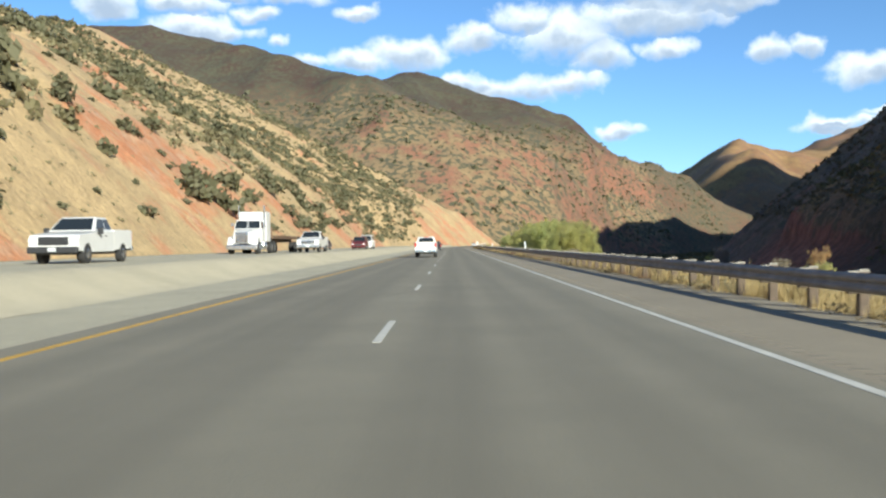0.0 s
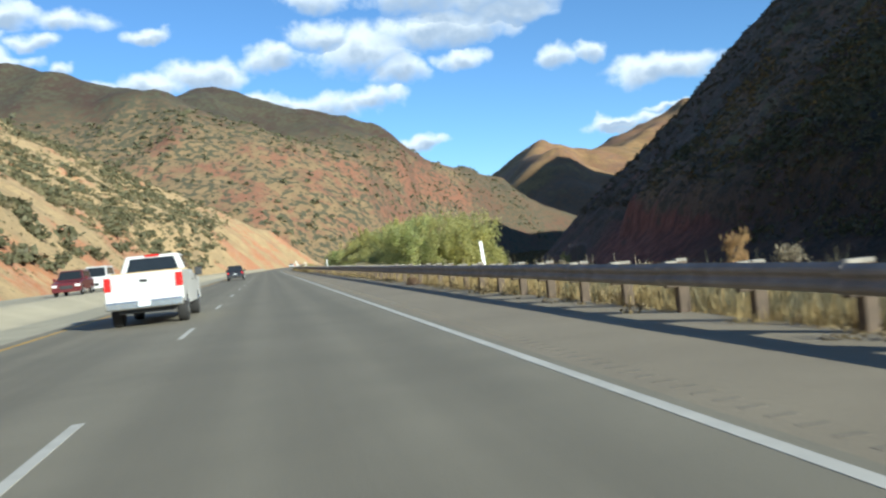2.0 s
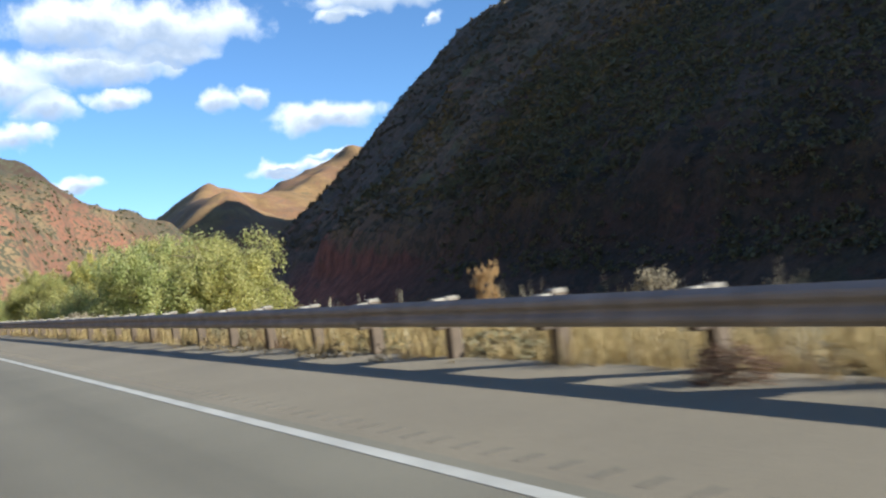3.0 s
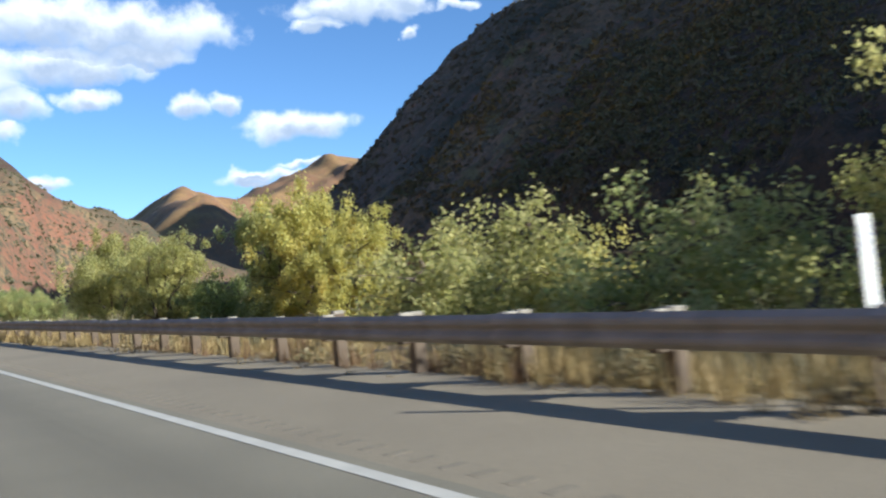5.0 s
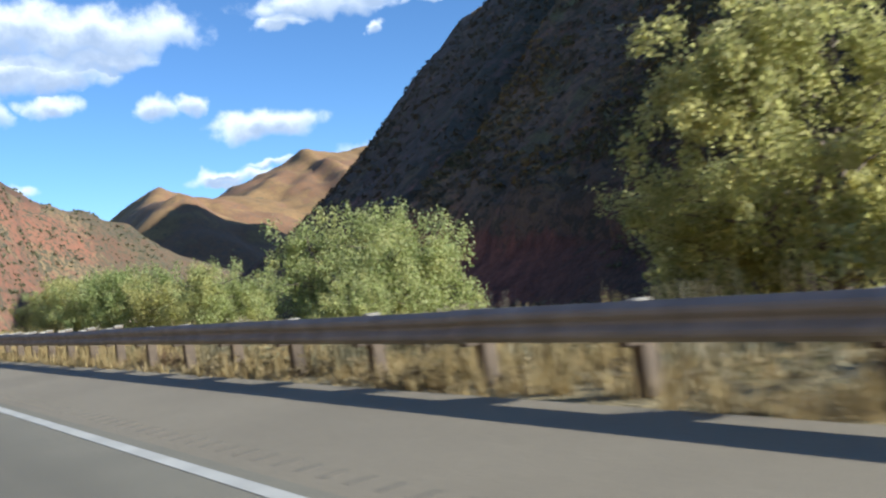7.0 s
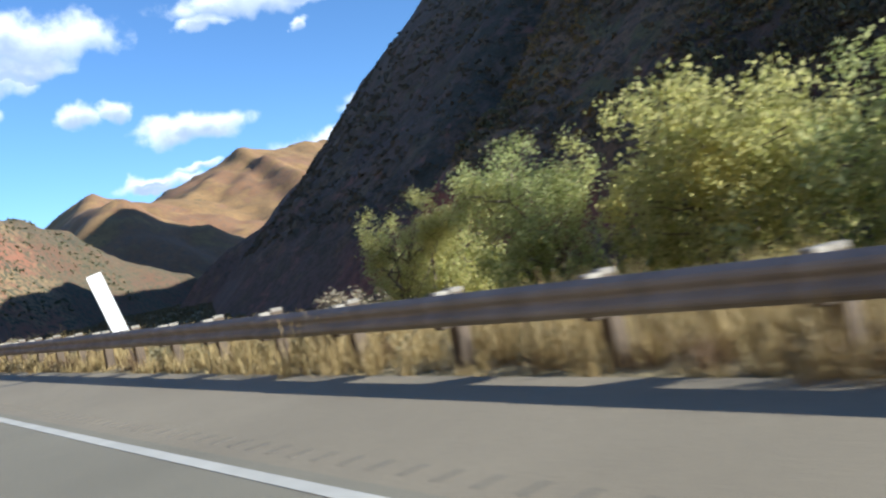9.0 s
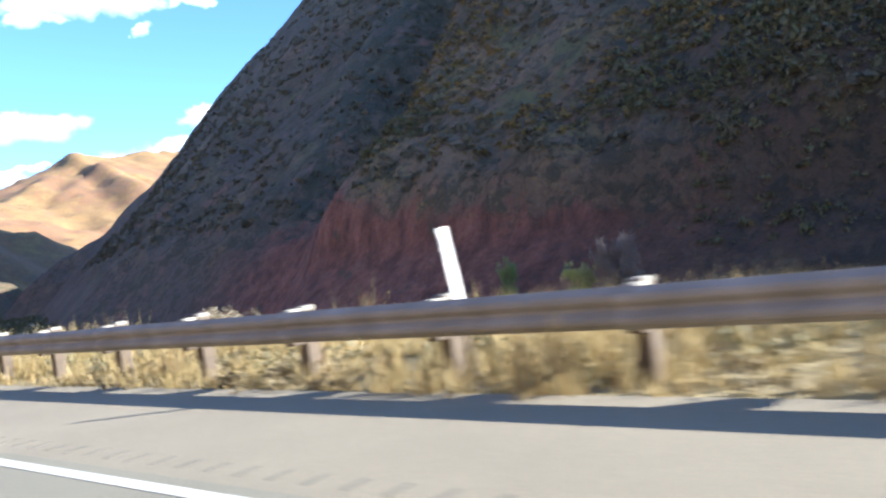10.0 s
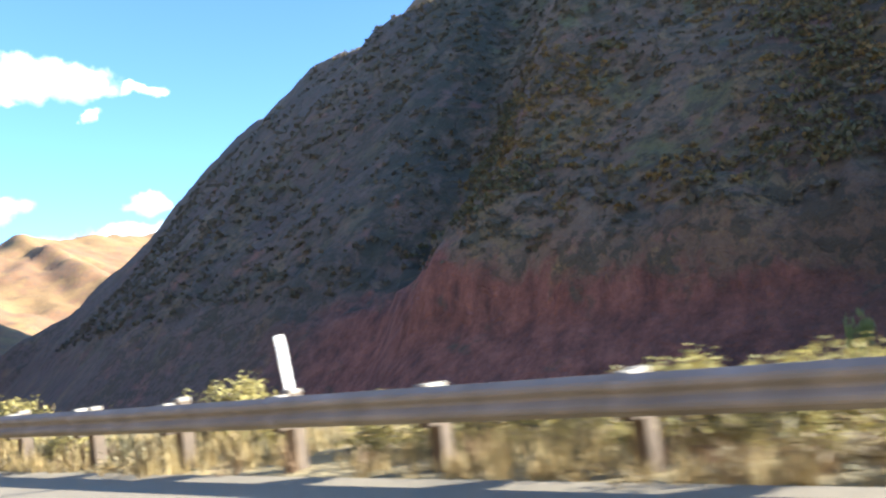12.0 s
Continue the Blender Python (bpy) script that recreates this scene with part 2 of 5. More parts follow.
def shaded_slope():
    """Steep scrub slope: brown brush with ochre and olive patches over a red sandstone foot that ends where the valley bends."""
    m, n, b = material("shaded_scrub_mountain", 0.95)
    p = place(n)
    sep = n.node("ShaderNodeSeparateXYZ")
    n.put(sep.inputs[0], p)
    large, mid, fine = n.noise(p, 0.014, 5, 0.6, 0.5), n.noise(p, 0.09, 5, 0.65, 0.3), n.noise(p, 0.8, 4, 0.7)
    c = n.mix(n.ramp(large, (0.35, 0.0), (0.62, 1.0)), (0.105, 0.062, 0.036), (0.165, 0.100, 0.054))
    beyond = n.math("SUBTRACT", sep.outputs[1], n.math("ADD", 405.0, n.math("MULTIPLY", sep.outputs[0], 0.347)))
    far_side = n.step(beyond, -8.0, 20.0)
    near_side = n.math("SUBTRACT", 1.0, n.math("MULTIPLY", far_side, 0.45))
    # the facet beyond the gully faces away: its dimmer look is put into the colour
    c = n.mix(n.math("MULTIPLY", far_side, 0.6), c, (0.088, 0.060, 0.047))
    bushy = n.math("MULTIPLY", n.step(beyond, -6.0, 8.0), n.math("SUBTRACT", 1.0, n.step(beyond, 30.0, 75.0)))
    bare = n.step(n.noise(p, 0.07, 5, 0.7, 0.8), 0.54, 0.66)
    c = n.mix(n.math("MULTIPLY", bare, 0.65), c, (0.20, 0.088, 0.058))
    patch = n.math("ADD", n.noise(p, 0.035, 4, 0.6, 0.6), n.math("MULTIPLY", n.math("SUBTRACT", fine, 0.5), 0.25))
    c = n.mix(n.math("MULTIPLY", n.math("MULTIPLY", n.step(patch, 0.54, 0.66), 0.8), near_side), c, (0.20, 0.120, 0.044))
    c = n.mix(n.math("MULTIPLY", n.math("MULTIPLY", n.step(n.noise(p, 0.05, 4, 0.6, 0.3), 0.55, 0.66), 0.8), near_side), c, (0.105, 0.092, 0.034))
    thicket = n.math("ADD", n.noise(p, 0.28, 5, 0.7, 0.4), n.math("MULTIPLY", n.math("SUBTRACT", mid, 0.5), 0.6))
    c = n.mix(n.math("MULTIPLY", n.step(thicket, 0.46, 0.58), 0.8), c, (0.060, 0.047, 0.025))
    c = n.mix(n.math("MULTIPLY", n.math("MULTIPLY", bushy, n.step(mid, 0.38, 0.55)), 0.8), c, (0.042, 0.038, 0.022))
    grain = n.node("ShaderNodeMapping")
    grain.inputs["Scale"].default_value = (1.0, 1.0, 0.22)
    n.put(grain.inputs[0], p)
    flute = n.noise(grain.outputs[0], 0.22, 5, 0.65)
    rock = n.mix(n.ramp(flute, (0.32, 0.0), (0.68, 1.0)), (0.085, 0.033, 0.020), (0.240, 0.090, 0.054))
    rock = n.mix(n.math("MULTIPLY", n.step(mid, 0.58, 0.70), 0.8), rock, (0.075, 0.056, 0.032))
    line = n.math("ADD", sep.outputs[2], n.math("MULTIPLY", n.math("SUBTRACT", mid, 0.5), 26.0))
    line = n.math("ADD", line, n.math("MULTIPLY", n.math("SUBTRACT", large, 0.5), 22.0))
    line = n.math("ADD", line, n.math("MULTIPLY", n.math("SUBTRACT", 1.0, n.step(sep.outputs[1], 350.0, 440.0)), 7.0))
    knob = n.math("DIVIDE", n.math("SUBTRACT", sep.outputs[1], 464.0), 17.0)
    line = n.math("SUBTRACT", line, n.math("DIVIDE", 11.0, n.math("ADD", 1.0, n.math("MULTIPLY", knob, knob))))
    foot = n.math("MULTIPLY", n.math("SUBTRACT", 1.0, n.step(line, 6.0, 12.0)), n.math("SUBTRACT", n.math("ADD", 0.10, n.math("MULTIPLY", n.step(sep.outputs[1], 320.0, 390.0), 0.90)), n.math("MULTIPLY", n.step(sep.outputs[1], 490.0, 550.0), 0.95)))
    c = n.mix(foot, c, rock)
    # depth of shade put into the colour: darker near, lighter farther up the valley
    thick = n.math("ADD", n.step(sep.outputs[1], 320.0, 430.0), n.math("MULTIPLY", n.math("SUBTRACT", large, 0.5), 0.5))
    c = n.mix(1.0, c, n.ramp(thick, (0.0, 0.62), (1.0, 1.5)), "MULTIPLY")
    c = n.mix(1.0, c, n.ramp(fine, (0.2, 0.78), (0.8, 1.25)), "MULTIPLY")
    n.put(b.inputs["Base Color"], c)
    relief(n, b, n.math("ADD", n.math("MULTIPLY", flute, 1.0), n.math("MULTIPLY", thicket, 1.5)), 1.0, 1.6)
    return m


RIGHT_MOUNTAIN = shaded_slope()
FAR_MOUNTAIN = hillside("far_brown_mountain", ((0.26, 0.135, 0.065), (0.33, 0.17, 0.075), (0.20, 0.135, 0.085)), 0.003, 0.45, (0.36, 0.215, 0.085), speck=0.36, speck_scale=0.06, green=(0.17, 0.125, 0.06))

# ================= land =================


def lattice(ix, iy, seed):
    h = (ix * 374761393 + iy * 668265263 + seed * 974634541) & 0xFFFFFFFF
    h = ((h ^ (h >> 13)) * 1274126177) & 0xFFFFFFFF
    return ((h ^ (h >> 16)) & 0xFFFF) / 65535.0


def value_noise(x, y, seed):
    x0, y0 = np.floor(x).astype(np.int64), np.floor(y).astype(np.int64)
    fx, fy = x - x0, y - y0
    fx, fy = fx * fx * (3 - 2 * fx), fy * fy * (3 - 2 * fy)
    a, b = lattice(x0, y0, seed), lattice(x0 + 1, y0, seed)
    c, d = lattice(x0, y0 + 1, seed), lattice(x0 + 1, y0 + 1, seed)
    return (a * (1 - fx) + b * fx) * (1 - fy) + (c * (1 - fx) + d * fx) * fy


def fbm(x, y, size, seed, octaves=5, ridged=False):
    """Fractal noise about 0, from -1 to 1; ridged gives sharp crests and gullies."""
    total, weight, amount = 0.0, 0.0, 1.0
    for k in range(octaves):
        v = value_noise(x / size * 2**k + 17.3 * k, y / size * 2**k + 9.1 * k, seed + k) * 2 - 1
        total, weight, amount = total + amount * ((1 - 2 * np.abs(v)) if ridged else v), weight + amount, amount * 0.5
    return total / weight


def smooth(v, lo, hi):
    t = np.clip((v - lo) / (hi - lo), 0, 1)
    return t * t * (3 - 2 * t)


def soft_min(a, b, k):
    h = np.clip(0.5 + 0.5 * (b - a) / k, 0, 1)
    return b * (1 - h) + a * h - k * h * (1 - h)


def soft_max(a, b, k):
    return -soft_min(-a, -b, k)


def sheet(name, xs, ys, rule, mat):
    """A sheet of land over a net of xs and ys, its height by rule."""
    X, Y = np.meshgrid(xs, ys)
    Z = rule(X, Y)
    co = np.stack([X, Y, Z], -1).reshape(-1, 3)
    nx, ny = len(xs), len(ys)
    i = (np.arange(ny - 1)[:, None] * nx + np.arange(nx - 1)[None, :]).ravel()
    quads = np.stack([i, i + 1, i + nx + 1, i + nx], -1)
    me = bpy.data.meshes.new(name)
    me.vertices.add(len(co))
    me.vertices.foreach_set("co", co.ravel())
    me.loops.add(quads.size)
    me.loops.foreach_set("vertex_index", quads.ravel().astype(np.int32))
    me.polygons.add(len(quads))
    me.polygons.foreach_set("loop_start", np.arange(0, quads.size, 4, dtype=np.int32))
    me.update(calc_edges=True)
    me.polygons.foreach_set("use_smooth", np.ones(len(quads), dtype=bool))
    me.materials.append(mat)
    return new(name, me)


def ground_height(x, y):
    """The valley floor: the road bed, the bank to the river, and the raised far carriageway."""
    right = -0.06 - 1.1 * smooth(x, 6.5, 15) - 0.102 * np.clip(x - 18, 0, 130)
    left = -0.06 + 0.70 * smooth(-x, 8.6, 11.2) - 0.12 * smooth(-x, 11.2, 12.5)
    z = np.where(x > 0, right, left)
    off_road = smooth(x, 6.0, 9.0)
    return z + off_road * (0.12 * fbm(x, y, 5.0, 3) + 0.35 * fbm(x, y, 30.0, 5)) - 1.5 * smooth(np.hypot(x, y), 700, 1500)


def graded(*pieces):
    """Net lines: (from, to, step) pieces joined."""
    return np.unique(np.concatenate([np.arange(a, b + 1e-6, s) for a, b, s in pieces]))


ground = sheet("ground", graded((-5000, -400, 400), (-400, -30, 25), (-30, -6, 0.75), (-6, 5, 3.0), (5, 40, 1.0), (40, 160, 5), (160, 800, 40), (800, 5000, 400)),
               graded((-5000, -100, 350), (-100, 420, 2.0), (420, 800, 10), (800, 5000, 300)), ground_height, EARTH)
tagged(ground, "dry grassy valley floor beside the highway", "ground", kind="structure")


def near_hill_height(x, y):
    base = -27 + 2.0 * fbm(x * 0, y, 60, 11) + 0.22 * np.clip(y - 330, 0, 400)
    d = base - x
    cap = 38.4 + 0.19 * np.clip(y - 117, -150, 420) + 10 * smooth(y, 480, 530)
    rise = 0.95 * np.clip(d, -20, 20) + 0.62 * np.clip(d - 20, 0, None)
    z = soft_min(rise, cap + 0.083 * (d - 40), 12.0)
    end = (600 - y + 0.164 * (x + 27)) * 0.62
    z = soft_min(z, end, 10.0)
    rough = smooth(z, 0, 12)
    z = z + rough * (3.2 * fbm(x, y, 45, 21, 5, True) + 1.0 * fbm(x, y, 11, 23, 4) + 0.3 * fbm(x, y, 3.0, 25, 3))
    return np.maximum(z, -30) + 0.45


near_hill = sheet("hillside", graded((-330, -120, 7.0), (-120, -24, 1.6), (-24, 90, 4.0)), graded((-160, 0, 5.0), (0, 330, 1.6), (330, 860, 4.0)), near_hill_height, NEAR_HILL)
tagged(near_hill, "dry grass hillside cut into orange-red earth", "hillside", kind="structure")


def crest_line(x, y, points, slope, west=None):
    """A ridge: its height along a line of (x, y, z), falling away to both sides; west: another slope to the right of the line's way."""
    best = np.full(np.shape(x), -1e3)
    for (x0, y0, z0), (x1, y1, z1) in zip(points, points[1:]):
        dx, dy = x1 - x0, y1 - y0
        s = np.clip(((x - x0) * dx + (y - y0) * dy) / (dx * dx + dy * dy), 0, 1)
        dist = np.hypot(x - x0 - s * dx, y - y0 - s * dy)
        fall = slope if west is None else np.where(dx * (y - y0) - dy * (x - x0) < 0, west, slope)
        best = np.maximum(best, z0 + s * (z1 - z0) - fall * np.sqrt(dist * dist + 400) + fall * 20)
    return best


def left_mountain_height(x, y):
    ridge = [(-732, 794, 345), (-418, 982, 313), (-219, 1129, 231), (-136, 1285, 240), (-71, 1358, 267), (70, 1385, 205), (150, 1400, 180), (255, 1345, 120), (330, 1290, 12)]
    z = crest_line(x, y, ridge, 0.44)
    spur = crest_line(x, y, [(60, 1200, 165), (30, 950, 83), (40, 760, 0)], 0.5)
    spur2 = crest_line(x, y, [(-130, 1230, 210), (-110, 900, 94), (-60, 700, 20)], 0.5)
    z = soft_max(soft_max(z, spur, 15), spur2, 15)
    shoulder = crest_line(x, y, [(30, 1340, 226), (122, 1300, 206), (163, 1300, 191), (205, 1305, 142), (257, 1320, 133), (312, 1390, 130), (356, 1420, 112), (440, 1460, 10)], 1.0)
    z = soft_max(z, shoulder, 8)
    foot = 645 + 0.75 * np.clip(x, 0, 90) + 3.2 * np.clip(x - 90, 0, 110) + 1.0 * np.clip(x - 200, 0, 300) + 25 * fbm(x, y * 0, 130, 35, 3)
    z = soft_min(z, (0.62 + 0.18 * smooth(x, 60, 180)) * (y - foot), 18)
    rough = smooth(z, 0, 60)
    return np.maximum(z + rough * (13 * fbm(x, y, 150, 31, 6, True) - 6 + 3.0 * fbm(x, y, 30, 33, 4) + 2.5 * fbm(x, y, 45, 37, 4, True)), -30)


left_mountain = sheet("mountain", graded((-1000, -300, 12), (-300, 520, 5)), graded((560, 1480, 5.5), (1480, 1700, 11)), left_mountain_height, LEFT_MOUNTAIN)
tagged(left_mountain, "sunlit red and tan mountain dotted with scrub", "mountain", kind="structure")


def right_mountain_height(x, y):
    wig = 4 * fbm(x * 0, y, 70, 41)
    d = x - 167 - wig
    near = (12 + 11 * np.exp(-((y - 464) / 15) ** 2) + 4 * fbm(x * 0, y, 40, 49, 3)) * smooth(d, 0, 10) * smooth(500 - y, 0, 40) + 0.75 * (d - 2)
    near = near + 0.24 * np.clip(d - 130, 0, 200) * smooth(430 - y, 0, 80)
    near = soft_min(near, 215 + 12 * smooth(430 - y, 0, 80), 14)
    gully = y - (466 + 0.347 * (x - 176))
    near = soft_min(near, -gully * 1.1 + 2 + 0.75 * (d - 2), 12)
    base = 187 + 0.07 * np.clip(y - 520, 0, 110) + 0.475 * np.clip(y - 626, 0, 400)
    far = 0.87 * (x - base)
    far = far + 11 * smooth(far, 85, 140) * smooth(y, 660, 740)
    top = 183 + 0.25 * np.clip(590 - y, 0, 250) * smooth(y, 380, 480) + 14 * smooth(y, 640, 760) - 0.76 * np.clip(y - 870, 0, 300)
    far = soft_min(far, top - 0.12 * np.clip(x - 390, 0, 600), 14)
    z = soft_max(near, far, 8)
    z = z - 20 * np.exp(-((gully + 4) / 20) ** 2) * smooth(x, 185, 235)
    rough = smooth(z, 2, 30)
    z = z + rough * (8.0 * fbm(x, y, 95, 43, 6, True) - 4.0 + 2.2 * fbm(x, y, 18, 45, 4)) + smooth(z, 0, 8) * (1 - smooth(z, 22, 40)) * 4.6 * fbm(x * 0.4, y, 9, 47, 4, True)
    return np.clip(z, -22, None)


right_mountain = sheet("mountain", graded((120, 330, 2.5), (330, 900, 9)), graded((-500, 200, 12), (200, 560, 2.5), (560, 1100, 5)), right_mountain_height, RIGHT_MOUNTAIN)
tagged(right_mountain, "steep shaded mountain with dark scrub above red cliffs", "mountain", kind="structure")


def far_mountain_height(x, y):
    a = crest_line(x, y, [(1040, 2760, 270), (1250, 2900, 286), (1660, 3250, 473), (2300, 3450, 518), (3300, 3300, 620)], 0.42)
    a = soft_max(a, crest_line(x, y, [(620, 3020, 90), (705, 2900, 205), (868, 2687, 296), (1040, 2760, 270)], 0.85), 12)
    b = crest_line(x, y, [(590, 1720, 20), (640, 1880, 130), (691, 2023, 204), (767, 2000, 158), (850, 1975, 105), (960, 1950, 40)], 0.62)
    b = soft_max(b, crest_line(x, y, [(691, 2023, 200), (690, 2300, 200), (848, 2609, 290)], 0.8), 8)
    c = crest_line(x, y, [(1660, 3250, 490), (1560, 2700, 300), (1500, 2200, 120)], 0.75)
    z = soft_max(soft_max(a, b, 5), c, 8)
    return np.maximum(z + smooth(z, 0, 60) * (20 * fbm(x, y, 260, 51, 6, True) - 5 + 7 * fbm(x, y, 60, 53, 4) + 9 * fbm(x, y, 110, 59, 4, True)), -12) - 16 * (1 - smooth(z, -30, 10))


far_mountain = sheet("mountain", graded((250, 3600, 18)), graded((1480, 4000, 18)), far_mountain_height, FAR_MOUNTAIN)
tagged(far_mountain, "distant brown grassy mountain, partly in shade", "mountain", kind="structure")



def shade_ridge_height(x, y):
    """An unseen ridge added behind the shaded mountain, to throw its shade up the valley."""
    z = crest_line(x, y, [(1080, 780, 480), (1130, 950, 540), (1170, 1120, 546), (1200, 1160, 380), (1240, 1220, 150)], 1.25)
    return np.maximum(z + smooth(z, 0, 60) * (18 * fbm(x, y, 220, 57, 5, True) - 6), -30)


# hidden from the road; added only for the shade it casts
shade_ridge = sheet("mountain", graded((640, 2000, 22)), graded((200, 1900, 22)), shade_ridge_height, FAR_MOUNTAIN)
tagged(shade_ridge, "unseen brown ridge added behind the shaded mountain to throw shade", "mountain", kind="structure")

# ================= road =================


def box(bm, x0, x1, y0, y1, z0, z1):
    m = Matrix.Translation(((x0 + x1) / 2, (y0 + y1) / 2, (z0 + z1) / 2)) @ Matrix.Diagonal((x1 - x0, y1 - y0, z1 - z0, 1))
    return bmesh.ops.create_cube(bm, size=1.0, matrix=m)["verts"]


def finish(name, bm, mat, smooth_faces=False):
    me = bpy.data.meshes.new(name)
    bm.to_mesh(me)
    bm.free()
    for k in mat if isinstance(mat, (list, tuple)) else [mat]:
        me.materials.append(k)
    if smooth_faces:
        me.polygons.foreach_set("use_smooth", np.ones(len(me.polygons), dtype=bool))
    return new(name, me)


def part(name, bm, mat, parent, label="", smooth_faces=False):
    ob = finish(name, bm, mat, smooth_faces)
    ob.parent = parent
    return tagged(ob, label) if label else ob


def slab(name, x0, x1, y0, y1, z0, z1, mat):
    bm = bmesh.new()
    stations = [y0] + [y for y in range(200, 521, 4) if y0 < y < y1] + [y1]
    rings = [[bm.verts.new((x, y, z)) for x, z in ((x0, z0), (x1, z0), (x1, z1), (x0, z1))] for y in stations]
    for a, b in zip(rings, rings[1:]):
        for i in range(4):
            bm.faces.new((a[i], a[(i + 1) % 4], b[(i + 1) % 4], b[i]))
    bm.faces.new(rings[0])
    bm.faces.new(rings[-1][::-1])
    bmesh.ops.recalc_face_normals(bm, faces=bm.faces)
    return finish(name, bm, mat)


EDGE, DASH, YELLOW, RAIL = 2.66, -1.70, -5.75, 5.54
ROAD_FROM, ROAD_TO = -80.0, 640.0
tagged(slab("road", -6.3, 2.85, ROAD_FROM, ROAD_TO, -0.3, 0.0, ROAD), "worn grey asphalt highway lanes", "road", kind="structure")
tagged(slab("pavement", 2.85, 5.2, ROAD_FROM, ROAD_TO, -0.3, -0.003, SHOULDER), "paler asphalt shoulder beside the guardrail", "shoulder", kind="structure")
tagged(slab("pavement", 5.2, 5.85, ROAD_FROM, 168.0, -0.3, -0.006, SHOULDER), "worn asphalt strip under the guardrail", "shoulder", kind="structure")
tagged(slab("pavement", -8.9, -6.3, ROAD_FROM, ROAD_TO, -0.3, -0.003, PALE_ROAD), "paler asphalt shoulder along the median", "shoulder", kind="structure")


def median_height(x, y):
    return ground_height(x, y) + 0.05 + 0.03 * fbm(x, y, 3.0, 81, 4)


tagged(sheet("median", graded((-11.5, -8.7, 0.35)), graded((-80, 250, 2.5), (250, 640, 10)), median_height, GRAVEL), "grey gravel median sloping up to the far carriageway", "median", kind="structure")
tagged(slab("road", -22.8, -11.3, ROAD_FROM, ROAD_TO, 0.2, 0.62, PALE_ROAD), "raised far carriageway of pale asphalt", "road", kind="structure")
# ================= lines on the road =================
tagged(slab("edge_line", EDGE - 0.062, EDGE + 0.062, ROAD_FROM, ROAD_TO, 0.0, 0.004, WHITE_PAINT), "solid white edge line painted on asphalt", "road line", kind="structure")
tagged(slab("edge_line", YELLOW - 0.065, YELLOW + 0.065, ROAD_FROM, ROAD_TO, 0.0, 0.004, YELLOW_PAINT), "solid yellow line along the median side", "road line", kind="structure")
tagged(slab("edge_line", -20.4, -20.25, ROAD_FROM, ROAD_TO, 0.62, 0.624, WHITE_PAINT), "white edge line on the far carriageway", "road line", kind="structure")
tagged(slab("edge_line", -11.95, -11.82, ROAD_FROM, ROAD_TO, 0.62, 0.624, YELLOW_PAINT), "yellow line on the far carriageway", "road line", kind="structure")
dash = slab("lane_dash", -0.055, 0.055, 0, 3.1, 0.0, 0.004, WHITE_PAINT)
tagged(dash, "white lane dash painted on asphalt", "road line", "lane dashes", "structure")
dash.matrix_basis = pose(DASH, 10.8 - 12.6 * 5, 0)
for k in range(1, 50):
    copy_thing(dash, pose(DASH, 10.8 + 12.6 * (k - 5), 0))
# flat bars: the shade inside the milled grooves is put into their darker colour
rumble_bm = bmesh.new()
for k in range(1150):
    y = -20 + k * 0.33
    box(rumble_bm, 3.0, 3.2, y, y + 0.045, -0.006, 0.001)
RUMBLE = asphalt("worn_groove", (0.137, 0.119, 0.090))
tagged(finish("rumble_strip", rumble_bm, RUMBLE), "flat bars coloured dark for the shade in milled rumble strip grooves", "rumble strip", kind="stuff")

# ================= guardrail =================
STEEL = plain("weathered_galvanised_steel", (0.265, 0.242, 0.214), 0.84, 0.0, vary=0.3, scale=1.5, fine=30.0)
WOOD = plain("weathered_post_wood", (0.095, 0.070, 0.048), 0.9, vary=0.4, scale=3.0, fine=45.0, bump=0.5)
# weathered wood made paler: the sun on the post tops is in this colour
SUN_PALE_TOP = plain("bleached_end_grain", (0.25, 0.225, 0.185), 0.9, vary=0.3, scale=8.0, fine=60.0, bump=0.4)
PITCH = 1.99
RAIL_FROM, RAIL_COUNT = -8.05, 230

guardrail = new("guardrail")
guardrail.location = (RAIL, RAIL_FROM, 0)
tagged(guardrail, "weathered steel guardrail on dark wooden posts", "guardrail")


def beam_mesh():
    """A W-shaped beam, 3.81 m long, its face towards the road (-x)."""
    face = [(-0.010, -0.156), (-0.028, -0.14), (-0.066, -0.112), (-0.076, -0.09), (-0.076, -0.062), (-0.066, -0.045), (-0.034, -0.015), (-0.030, 0.0)]
    face = face + [(x, -z) for x, z in reversed(face[:-1])]
    outline = face + [(x + 0.006, z) for x, z in reversed(face)]
    bm = bmesh.new()
    a = [bm.verts.new((x, 0.0, z)) for x, z in outline]
    b = [bm.verts.new((x, 2 * PITCH + 0.16, z)) for x, z in outline]
    n = len(outline)
    for i in range(n):
        bm.faces.new((a[i], a[(i + 1) % n], b[(i + 1) % n], b[i]))
    for i in range(n // 2 - 1):
        for ring, flip in ((a, 1), (b, -1)):
            f = [ring[i], ring[i + 1], ring[n - 2 - i], ring[n - 1 - i]]
            bm.faces.new(f[::flip])
    bmesh.ops.recalc_face_normals(bm, faces=bm.faces)
    me = bpy.data.meshes.new("beam")
    bm.to_mesh(me)
    bm.free()
    me.materials.append(STEEL)
    return me


def bevelled(bm, width, segments=1):
    bmesh.ops.bevel(bm, geom=list(bm.edges), offset=width, segments=segments, affect="EDGES", profile=0.5)
    return bm


